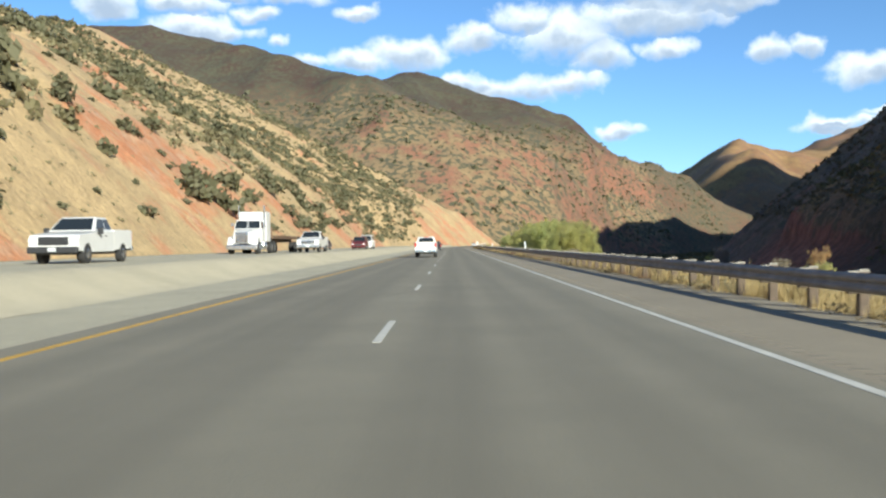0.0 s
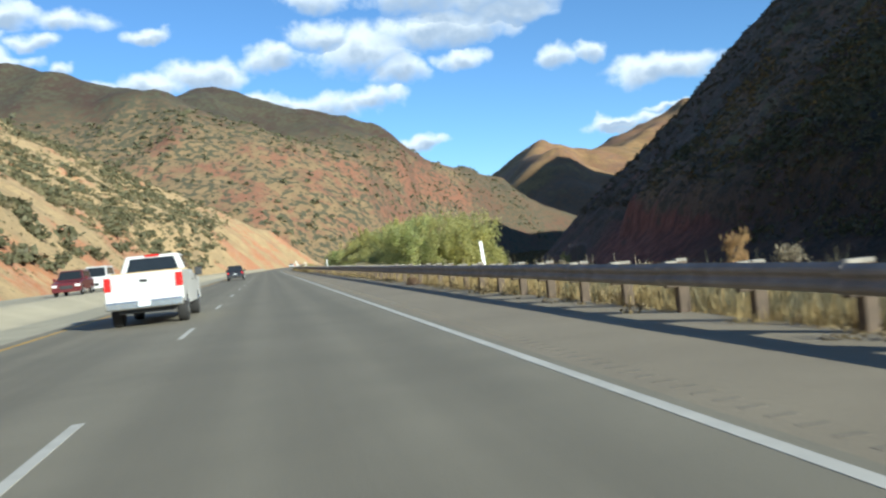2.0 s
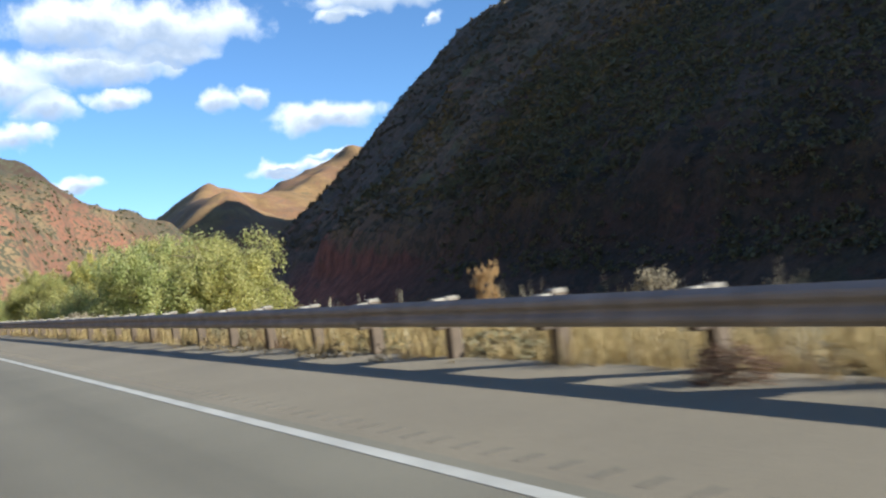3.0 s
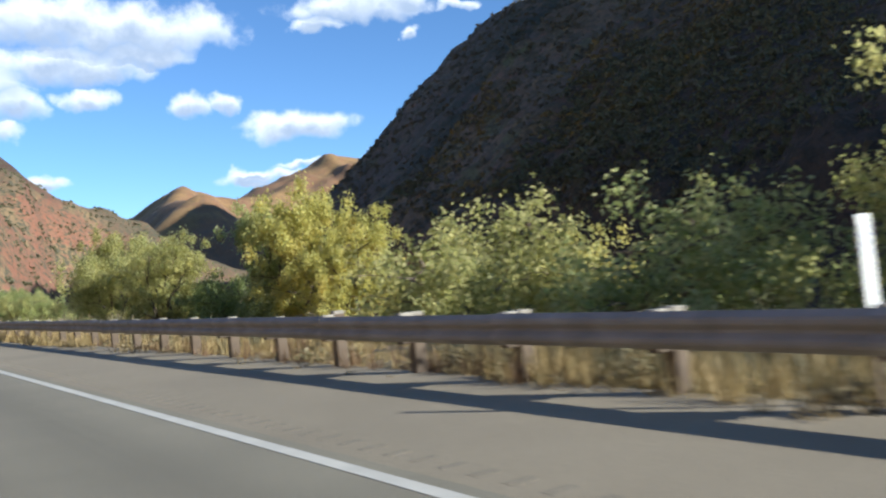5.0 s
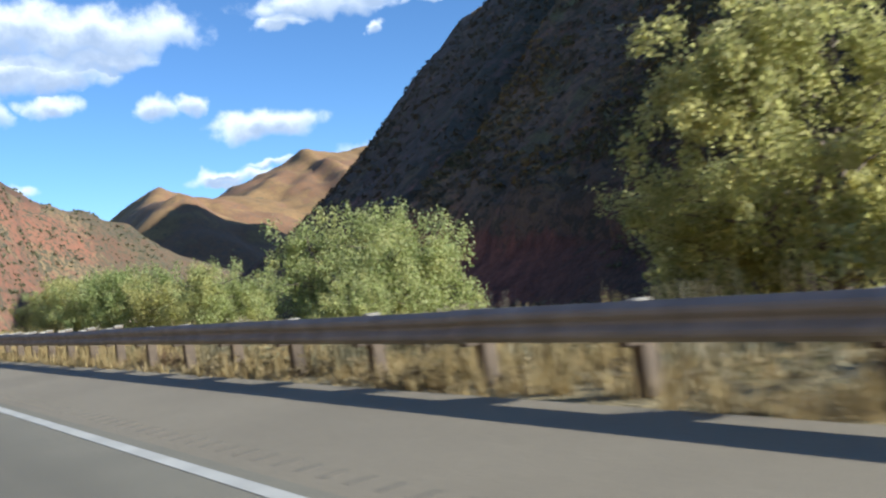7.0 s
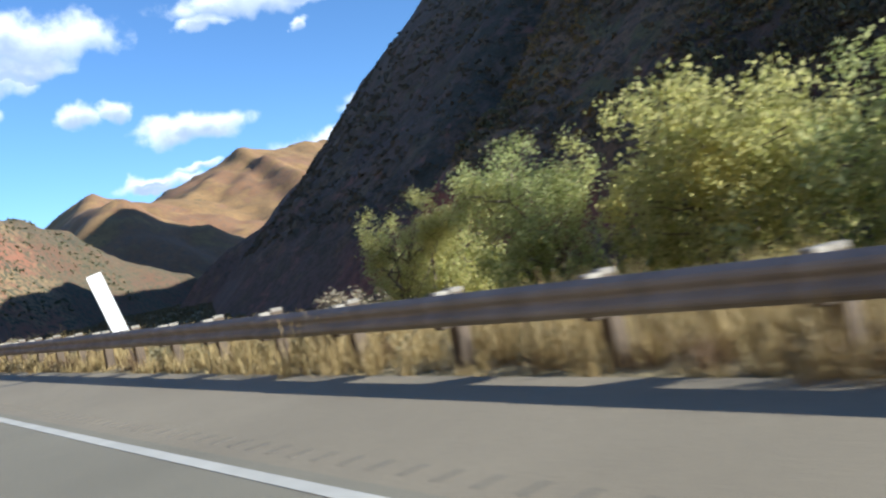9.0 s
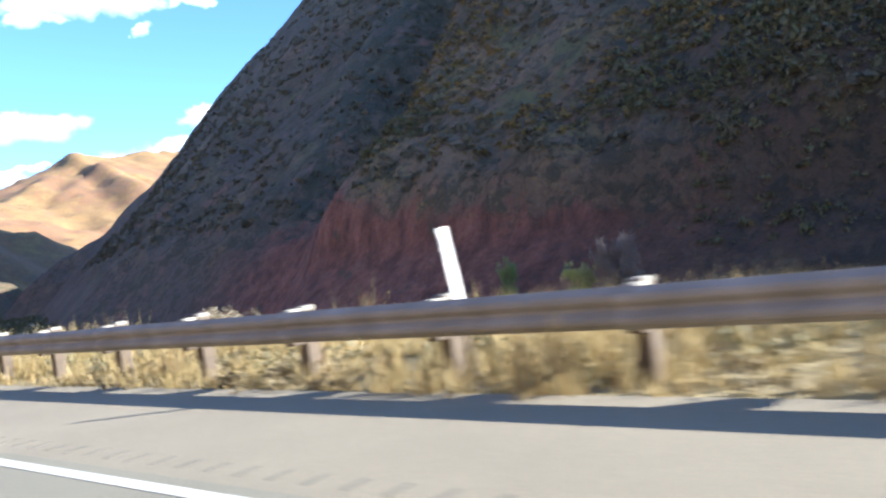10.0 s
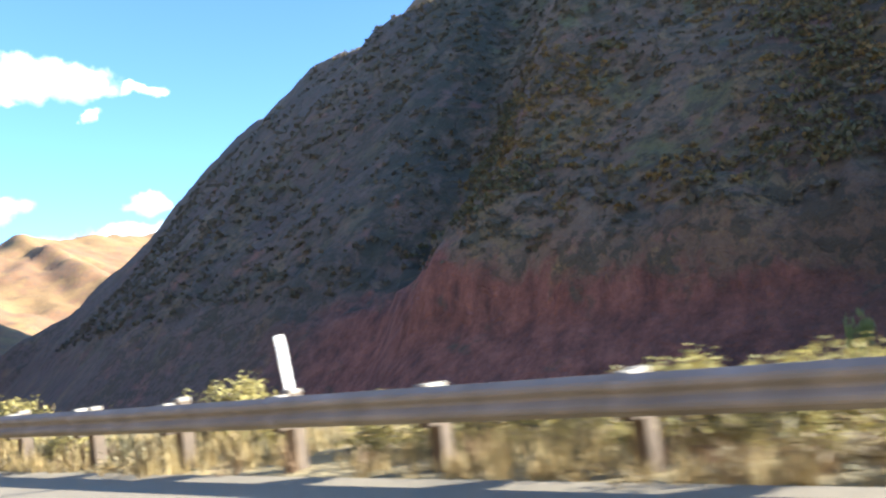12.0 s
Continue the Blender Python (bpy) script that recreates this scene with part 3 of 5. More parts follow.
def post_mesh(name, x0, x1, y0, y1, z0, z1):
    bm = bmesh.new()
    box(bm, x0, x1, y0, y1, z0, z1)
    bevelled(bm, 0.012)
    # cut off the upper end, which takes the sunlit colour
    bmesh.ops.bisect_plane(bm, geom=bm.verts[:] + bm.edges[:] + bm.faces[:], plane_co=(0, 0, z1 - 0.055), plane_no=(0, 0.15, 1))
    for f in bm.faces:
        f.material_index = 1 if f.calc_center_median().z > z1 - 0.052 else 0
    me = bpy.data.meshes.new(name)
    bm.to_mesh(me)
    bm.free()
    me.materials.append(WOOD)
    me.materials.append(SUN_PALE_TOP)
    return me


BEAM = beam_mesh()
POSTS = [post_mesh("post", 0.19, 0.36, -0.07, 0.07, -0.8, 0.748 + 0.012 * k) for k in (-1.5, 0, 1.2)]
BLOCKS = [post_mesh("block", 0.008, 0.187, -0.065, 0.065, 0.36, 0.722 + 0.012 * k) for k in (0, 1)]
LOW_POSTS = [post_mesh("post", 0.19, 0.36, -0.07, 0.07, -0.8, 0.695 + 0.01 * k) for k in (-1, 0, 1)]
LOW_BLOCKS = [post_mesh("block", 0.008, 0.187, -0.065, 0.065, 0.36, 0.680 + 0.01 * k) for k in (0, 1)]
bolt_bm = bmesh.new()
bmesh.ops.create_cone(bolt_bm, cap_ends=True, segments=10, radius1=0.026, radius2=0.018, depth=0.022, matrix=Matrix.Translation((-0.012, 0, 0.554)) @ Matrix.Rotation(radians(-90), 4, "Y"))
BOLT = bpy.data.meshes.new("bolt")
bolt_bm.to_mesh(BOLT)
bolt_bm.free()
BOLT.materials.append(plain("rusty_bolt_steel", (0.07, 0.055, 0.045), 0.7, 0.4, vary=0.3))
rng = random.Random(5)
for k in range(RAIL_COUNT):
    y = k * PITCH
    sunk = 152 < RAIL_FROM + y < 214
    for me in (rng.choice(LOW_POSTS if sunk else POSTS), rng.choice(LOW_BLOCKS if sunk else BLOCKS)):
        ob = new(me.name.split(".")[0], me)
        ob.parent = guardrail
        ob.matrix_basis = pose(0, y + rng.uniform(-0.02, 0.02), 0, rng.uniform(-1, 1), rng.uniform(-1, 1), rng.uniform(-4, 4))
    ob = new("bolt", BOLT)
    ob.parent = guardrail
    ob.matrix_basis = pose(0, y, 0)
    if k % 2 == 0:
        ob = new("beam", BEAM)
        ob.parent = guardrail
        ob.matrix_basis = pose(0.004 * (k // 2 % 2), y - 0.08, 0.554 + rng.uniform(-0.006, 0.006), rng.uniform(-0.08, 0.08), rng.uniform(-1, 1), 0)

# ================= delineators =================
WHITE_PLASTIC = plain("white_plastic", (0.82, 0.82, 0.80), 0.5, vary=0.06, bump=0.03)
REFLECTOR = plain("reflector_sheet", (0.85, 0.86, 0.88), 0.35, vary=0.04, bump=0.03)


STAKE = plain("rusty_stake_steel", (0.10, 0.07, 0.045), 0.8, 0.3, vary=0.3)


def soft_stake():
    bm = bmesh.new()
    box(bm, -0.025, 0.025, 0.006, 0.03, -0.4, 0.75)
    return bevelled(bm, 0.004)


def delineator(x, y, width, top, turn, lean, label):
    bm = bmesh.new()
    w, n = width / 2, 6
    outline = [(-w, 0.52), (w, 0.52)] + [(w - 0.25 * w * (1 - math.cos(a)), top - 0.02 + 0.02 * math.sin(a)) for a in np.linspace(0, math.pi / 2, n)]
    outline += [(-px, pz) for px, pz in reversed(outline[2:])]
    front = bm.faces.new([bm.verts.new((px, 0.004, pz)) for px, pz in outline])
    out = bmesh.ops.extrude_face_region(bm, geom=[front])
    bmesh.ops.translate(bm, vec=(0, -0.016, 0), verts=[v for v in out["geom"] if isinstance(v, bmesh.types.BMVert)])
    bmesh.ops.recalc_face_normals(bm, faces=bm.faces)
    base = new("delineator_post")
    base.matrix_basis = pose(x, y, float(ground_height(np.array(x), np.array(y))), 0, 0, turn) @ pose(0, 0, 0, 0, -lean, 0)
    part("post", bm, WHITE_PLASTIC, base)
    part("stake", soft_stake(), STAKE, base, "rusty steel stake")
    bm = bmesh.new()
    box(bm, -w * 0.8, w * 0.8, -0.017, -0.0125, top - 0.30, top - 0.08)
    part("reflector", bm, REFLECTOR, base)
    return tagged(base, label, "delineator", "roadside delineators")


SLIM = "slim white plastic delineator post behind the guardrail"
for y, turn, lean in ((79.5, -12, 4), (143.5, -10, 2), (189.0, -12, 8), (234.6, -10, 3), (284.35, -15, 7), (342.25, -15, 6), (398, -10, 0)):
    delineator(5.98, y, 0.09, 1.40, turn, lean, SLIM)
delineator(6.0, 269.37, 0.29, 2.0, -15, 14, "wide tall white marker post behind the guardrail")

# ================= grass =================


def leaf_material(name, colours, through=0.35, rough=0.7, turned=None):
    """Leaves or blades: each piece its own tint, with light coming through."""
    m, n, b = material(name, rough)
    g = n.node("ShaderNodeNewGeometry")
    stops = [(k / max(1, len(colours) - 1), c) for k, c in enumerate(colours)]
    c = n.ramp(g.outputs["Random Per Island"], *stops)
    c = n.mix(n.math("MULTIPLY", n.noise(g.outputs["Position"], 0.8, 3), 0.3), c, tuple(0.55 * v for v in colours[0]))
    if turned:
        c = n.mix(n.math("MULTIPLY", n.step(n.noise(g.outputs["Position"], 0.55, 3, 0.6), 0.50, 0.66), 0.65), c, turned)
    n.put(b.inputs["Base Color"], c)
    t = n.node("ShaderNodeBsdfTranslucent")
    n.put(t.inputs[0], c)
    s = n.node("ShaderNodeMixShader")
    s.inputs[0].default_value = through
    n.put(s.inputs[1], b.outputs[0])
    n.put(s.inputs[2], t.outputs[0])
    out = [k for k in m.node_tree.nodes if k.type == "OUTPUT_MATERIAL"][0]
    n.put(out.inputs[0], s.outputs[0])
    return m


def quads_object(name, corners, mat):
    """One object from an array of loose four-cornered pieces, (n, 4, 3)."""
    n = len(corners)
    me = bpy.data.meshes.new(name)
    me.vertices.add(4 * n)
    me.vertices.foreach_set("co", np.ascontiguousarray(corners, dtype=np.float32).ravel())
    me.loops.add(4 * n)
    me.loops.foreach_set("vertex_index", np.arange(4 * n, dtype=np.int32))
    me.polygons.add(n)
    me.polygons.foreach_set("loop_start", np.arange(0, 4 * n, 4, dtype=np.int32))
    me.update(calc_edges=True)
    me.materials.append(mat)
    return me


def blades(rs, x, y, z, height, width):
    """Blades in tufts: they fan out from shared roots."""
    n = len(x)
    turn = rs.uniform(0, 2 * np.pi, n)
    tilt = np.abs(rs.normal(0, 0.34, n))
    side = np.stack([np.cos(turn), np.sin(turn), np.zeros(n)], -1) * (width / 2)[:, None]
    lean = np.stack([-np.sin(turn) * np.sin(tilt), np.cos(turn) * np.sin(tilt), np.cos(tilt)], -1)
    root = np.stack([x - np.sin(turn) * 0.05, y + np.cos(turn) * 0.05, z], -1)
    tip = root + lean * height[:, None]
    return np.stack([root - side, root + side, tip + side * 0.2, tip - side * 0.2], 1)


STRAW = leaf_material("dry_straw", [(0.374, 0.277, 0.114), (0.423, 0.325, 0.138), (0.310, 0.211, 0.089), (0.455, 0.366, 0.171)], 0.3)
SAGE = leaf_material("grey_sage", [(0.144, 0.130, 0.072), (0.187, 0.166, 0.094), (0.115, 0.101, 0.050), (0.216, 0.187, 0.108)], 0.25)


def meadow(name, x0, x1, y0, y1, per, low, high, clumped, mat, label, seed):
    rs = np.random.RandomState(seed)
    n = int((x1 - x0) * (y1 - y0) * per / 16)
    x, y = rs.uniform(x0, x1, n), rs.uniform(y0, y1, n)
    thick = fbm(x, y, 1.6, seed, 3) + 0.7 * fbm(x, y, 9.0, seed + 7, 3)
    keep = thick > clumped + 0.9 * smooth(-x, -x0 - 0.5, -x0 + 0.0)
    x, y, thick = x[keep], y[keep], thick[keep]
    tall = (low + (high - low) * rs.uniform(0, 1, len(x)) ** 1.6) * np.clip(0.7 + 0.9 * thick, 0.35, 1.5)
    x, y, tall = (np.repeat(v, 16) for v in (x, y, tall))
    x, y = x + rs.normal(0, 0.035, len(x)), y + rs.normal(0, 0.035, len(y))
    h = tall * rs.uniform(0.45, 1.1, len(x))
    q = blades(rs, x, y, ground_height(x, y) - 0.03, h, rs.uniform(0.008, 0.024, len(x)))
    ob = new(name, quads_object(name, q, mat))
    return tagged(ob, label, "grass", kind="stuff")


meadow("dry_grass", 5.55, 9.0, -6, 165, 330, 0.20, 0.60, -0.65, STRAW, "tall dry yellow grass behind the guardrail", 61)
meadow("dry_grass", 5.05, 9.0, 165, 240, 340, 0.20, 0.62, -0.55, STRAW, "dry yellow grass round the guardrail posts", 67)
meadow("dry_grass", 5.05, 9.0, 240, 372, 340, 0.20, 0.62, -0.52, STRAW, "tall dry yellow grass under the guardrail", 65)
meadow("dry_grass", 9.0, 22.0, -6, 400, 24, 0.3, 0.85, -0.35, STRAW, "dry yellow grass on the river bank", 62)
RUSSET = leaf_material("russet_weed", [(0.158, 0.094, 0.043), (0.202, 0.115, 0.054), (0.122, 0.076, 0.040), (0.230, 0.151, 0.072)], 0.25)
meadow("weeds", 5.35, 6.5, -6, 232, 170, 0.12, 0.5, 0.10, RUSSET, "russet-brown dead weeds between the guardrail posts", 66)
meadow("weeds", 5.0, 6.4, 232, 372, 170, 0.15, 0.55, 0.15, RUSSET, "russet-brown dead weeds at the edge of the asphalt", 64)
meadow("weeds", 5.75, 8.0, -6, 372, 150, 0.2, 0.62, 0.12, SAGE, "grey-brown weeds along the guardrail", 63)

STALK = leaf_material("bleached_stalk", [(0.44, 0.37, 0.24), (0.52, 0.45, 0.31), (0.36, 0.29, 0.18)], 0.3)


def stalks(count, x0, x1, y0, y1, label, seed):
    """Thin dead stems in small groups, tall enough to show over the guardrail."""
    rs = np.random.RandomState(seed)
    x, y = (np.repeat(v, 5) for v in (rs.uniform(x0, x1, count), rs.uniform(y0, y1, count)))
    x, y = x + rs.normal(0, 0.16, len(x)), y + rs.normal(0, 0.16, len(y))
    z = ground_height(x, y) - 0.03
    h = (0.80 - z) * rs.uniform(0.72, 1.08, len(x))
    q = blades(rs, x, y, z, h, rs.uniform(0.006, 0.013, len(x)))
    q[:, 2:, :2] = q[:, :2, :2][:, ::-1] + 0.45 * (q[:, 2:, :2] - q[:, :2, :2][:, ::-1])
    ob = new("dead_stalks", quads_object("dead_stalks", q, STALK))
    return tagged(ob, label, "weeds", kind="stuff")


stalks(60, 6.3, 7.6, 72, 135, "bleached dead stalks standing behind the guardrail", 94)
stalks(70, 6.3, 7.6, 166, 204, "pale dead stalks and seed heads behind the guardrail", 95)

# ================= shrubs =================


def clumps(rs, cx, cy, cz, size, pieces, flat=0.75, leaf=0.34):
    """Loose leafy tufts filling low rounded bushes at the given places."""
    n = len(cx)
    k = n * pieces
    who = np.repeat(np.arange(n), pieces)
    d = rs.normal(size=(k, 3))
    d /= np.linalg.norm(d, axis=1)[:, None]
    d[:, 2] = np.abs(d[:, 2])
    lump = 0.72 + 0.28 * np.sin(3.1 * d[:, 0] * (1 + who % 3) + who) * np.cos(4.3 * d[:, 1] + 2.0 * who)
    r = rs.uniform(0.35, 1.0, k) ** 0.5 * lump
    s = size[who]
    c = np.stack([cx[who] + d[:, 0] * r * s, cy[who] + d[:, 1] * r * s, cz[who] + d[:, 2] * r * s * flat * 1.3], -1)
    u = rs.normal(size=(k, 3)) + d * 0.2
    u /= np.linalg.norm(u, axis=1)[:, None]
    v = np.cross(u, rs.normal(size=(k, 3)))
    v /= np.linalg.norm(v, axis=1)[:, None]
    a = (leaf * s * rs.uniform(0.6, 1.3, k))[:, None]
    u, v = u * a, v * a * 0.6
    return np.stack([c - u, c - v * 0.9, c + u, c + v], 1)


SCRUB = leaf_material("hill_scrub", [(0.094, 0.092, 0.045), (0.130, 0.126, 0.061), (0.166, 0.155, 0.083), (0.108, 0.099, 0.054)], 0.25)
DARK_SCRUB = leaf_material("shaded_scrub", [(0.130, 0.102, 0.058), (0.168, 0.126, 0.068), (0.196, 0.134, 0.074), (0.148, 0.114, 0.064)], 0.3)


def scrub(name, count, x0, x1, y0, y1, rule, low, high, pieces, mat, label, seed, floor=3.0, patch=60.0, gate=-0.1, leaf=0.34, ceiling=1000.0):
    rs = np.random.RandomState(seed)
    x, y = rs.uniform(x0, x1, count), rs.uniform(y0, y1, count)
    z = rule(x, y)
    keep = (z > floor) & (z < ceiling + 25 * fbm(x, y, 80, seed + 9, 3)) & (fbm(x, y, patch, seed + 3, 4) + rs.uniform(-0.25, 0.25, count) > gate)
    x, y, z = x[keep], y[keep], z[keep]
    size = low + (high - low) * rs.uniform(0, 1, len(x)) ** 2
    q = clumps(rs, x, y, z - 0.1 * size, size, pieces, leaf=leaf)
    ob = new(name, quads_object(name, q, mat))
    return tagged(ob, label, "shrubs", kind="stuff")


HILL_BRUSH = leaf_material("grey_green_brush", [(0.158, 0.144, 0.068), (0.202, 0.180, 0.086), (0.245, 0.209, 0.115), (0.173, 0.144, 0.079)], 0.25)
OLIVE_BRUSH = leaf_material("olive_brush", [(0.116, 0.104, 0.044), (0.158, 0.137, 0.056), (0.186, 0.132, 0.052), (0.125, 0.101, 0.050)], 0.2)
OCHRE_BRUSH = leaf_material("ochre_brush", [(0.276, 0.172, 0.052), (0.333, 0.207, 0.057), (0.241, 0.138, 0.052), (0.196, 0.149, 0.052)], 0.2)
scrub("hill_shrubs", 2300, -150, -29, -10, 330, near_hill_height, 0.7, 3.9, 130, SCRUB, "green juniper shrubs on the dry hillside", 71, 4.0, 50, -0.04, 0.20)
scrub("hill_shrubs", 9000, -150, -36, -10, 330, near_hill_height, 0.6, 2.1, 22, HILL_BRUSH, "grey-green brush thick along the top of the hillside", 76, 13.0, 40, -0.06, 0.34)
scrub("hill_shrubs", 5000, -100, -29, -10, 330, near_hill_height, 0.2, 0.7, 18, HILL_BRUSH, "small sage tufts on the cut slope", 77, 2.0, 25, 0.0, 0.26)
scrub("hill_shrubs", 8500, -150, -15, 300, 640, near_hill_height, 0.6, 2.1, 16, HILL_BRUSH, "sage and dry brush on the hillside by the road", 81, 2.0, 35, -0.2, 0.32)
scrub("hill_shrubs", 4600, -190, -20, 330, 640, near_hill_height, 1.0, 3.0, 26, SCRUB, "green scrub on the hillside by the road", 72, 3.0, 60, -0.05, 0.36)
scrub("mountain_shrubs", 15000, -420, 400, 600, 1420, left_mountain_height, 1.0, 4.4, 16, SCRUB, "scattered dark green scrub on the red mountain", 73, 2.0, 110, -0.16, 0.43, 150.0)
scrub("mountain_shrubs", 12000, 172, 430, 300, 860, right_mountain_height, 0.7, 3.0, 14, DARK_SCRUB, "dense dark scrub on the shaded mountain", 74, 14.0, 70, -0.3, 0.40)
scrub("mountain_shrubs", 6500, 172, 300, 300, 500, right_mountain_height, 1.3, 4.0, 40, OLIVE_BRUSH, "olive oak brush on the shaded mountain", 78, 22.0, 42, 0.04, 0.24, 82.0)
scrub("mountain_shrubs", 5000, 176, 330, 310, 500, right_mountain_height, 0.8, 2.6, 28, OCHRE_BRUSH, "ochre autumn brush on the shaded mountain", 79, 21.0, 45, 0.20, 0.30)
scrub("mountain_shrubs", 1200, 160, 420, -50, 300, right_mountain_height, 0.8, 3.0, 14, DARK_SCRUB, "dark scrub on the shaded mountain", 75, 14.0, 70, -0.15, 0.42)
scrub("mountain_shrubs", 9000, 158, 260, 180, 352, right_mountain_height, 0.6, 2.2, 16, OLIVE_BRUSH, "thick dark brush at the foot of the shaded mountain", 82, -12.0, 40, -0.25, 0.36)
scrub("bank_shrubs", 9000, 60, 460, 560, 1400, ground_height, 1.6, 4.2, 14, OLIVE_BRUSH, "dark willow thickets along the river far down the valley", 83, -40.0, 90, -0.3, 0.34)
scrub("bank_shrubs", 3600, 128, 168, 230, 640, ground_height, 0.6, 2.2, 14, DARK_SCRUB, "grey-green brush along the river at the mountain foot", 80, -20.0, 40, -0.15, 0.32)

VERGE = leaf_material("verge_weed", [(0.216, 0.158, 0.079), (0.173, 0.137, 0.072), (0.274, 0.209, 0.101), (0.137, 0.108, 0.054)], 0.3)


def verge(count, x0, x1, y0, y1, low, high, mat, label, seed):
    """Small bushy weeds along the guardrail."""
    rs = np.random.RandomState(seed)
    x, y = rs.uniform(x0, x1, count), rs.uniform(y0, y1, count)
    keep = fbm(x, y, 6.0, seed, 3) + rs.uniform(-0.2, 0.2, count) > 0.0
    x, y = x[keep], y[keep]
    size = low + (high - low) * rs.uniform(0, 1, len(x)) ** 1.5
    ob = new("weeds", quads_object("weeds", clumps(rs, x, y, ground_height(x, y) - 0.02, size, 60, 1.0, 0.13), mat))
    return tagged(ob, label, "weeds", kind="stuff")


verge(1700, 5.3, 6.5, -6, 232, 0.10, 0.32, VERGE, "scattered bushy brown weeds at the guardrail posts", 93)
verge(1500, 5.05, 6.6, 232, 372, 0.10, 0.34, VERGE, "low bushy brown weeds at the foot of the guardrail", 91)
verge(1300, 5.8, 7.5, -6, 372, 0.12, 0.40, HILL_BRUSH, "low grey-green sage at the foot of the guardrail", 92)

# ================= trees =================
BARK = plain("grey_bark", (0.16, 0.125, 0.09), 0.95, vary=0.35, scale=4.0, fine=40.0, bump=0.6)
GREEN_LEAF = leaf_material("willow_leaf", [(0.264, 0.308, 0.097), (0.414, 0.458, 0.158), (0.581, 0.581, 0.282), (0.370, 0.414, 0.141)], 0.58, turned=(0.581, 0.546, 0.211))
OLIVE_LEAF = leaf_material("olive_leaf", [(0.334, 0.343, 0.106), (0.510, 0.502, 0.176), (0.669, 0.616, 0.282), (0.440, 0.440, 0.150)], 0.66, turned=(0.70, 0.64, 0.25))
YELLOW_LEAF = leaf_material("autumn_leaf", [(0.46, 0.43, 0.11), (0.66, 0.60, 0.17), (0.54, 0.54, 0.19), (0.74, 0.65, 0.22)], 0.6, turned=(0.70, 0.58, 0.17))
DEEP_LEAF = leaf_material("deep_green_leaf", [(0.264, 0.317, 0.097), (0.308, 0.361, 0.123), (0.370, 0.405, 0.158), (0.282, 0.334, 0.114)], 0.5)
PALE_LEAF = leaf_material("pale_dry_leaf", [(0.288, 0.238, 0.151), (0.331, 0.281, 0.187), (0.259, 0.216, 0.137)], 0.3)


def limb(bm, path, r0, r1, sides=7):
    rings = []
    for i, p in enumerate(path):
        way = (path[min(i + 1, len(path) - 1)] - path[max(i - 1, 0)]).normalized()
        u = way.orthogonal().normalized()
        v = way.cross(u)
        r = r0 + (r1 - r0) * i / (len(path) - 1)
        rings.append([bm.verts.new(p + (u * math.cos(a) + v * math.sin(a)) * r) for a in (2 * math.pi * k / sides for k in range(sides))])
    for a, b in zip(rings, rings[1:]):
        for k in range(sides):
            bm.faces.new((a[k], a[(k + 1) % sides], b[(k + 1) % sides], b[k]))
    bm.faces.new(rings[-1])


def bent(rg, start, end, wobble, n=6):
    pts = []
    for i in range(n):
        t = i / (n - 1)
        w = wobble * math.sin(math.pi * t)
        pts.append(start.lerp(end, t) + Vector((rg.uniform(-w, w), rg.uniform(-w, w), rg.uniform(-w, w) * 0.4)))
    return pts


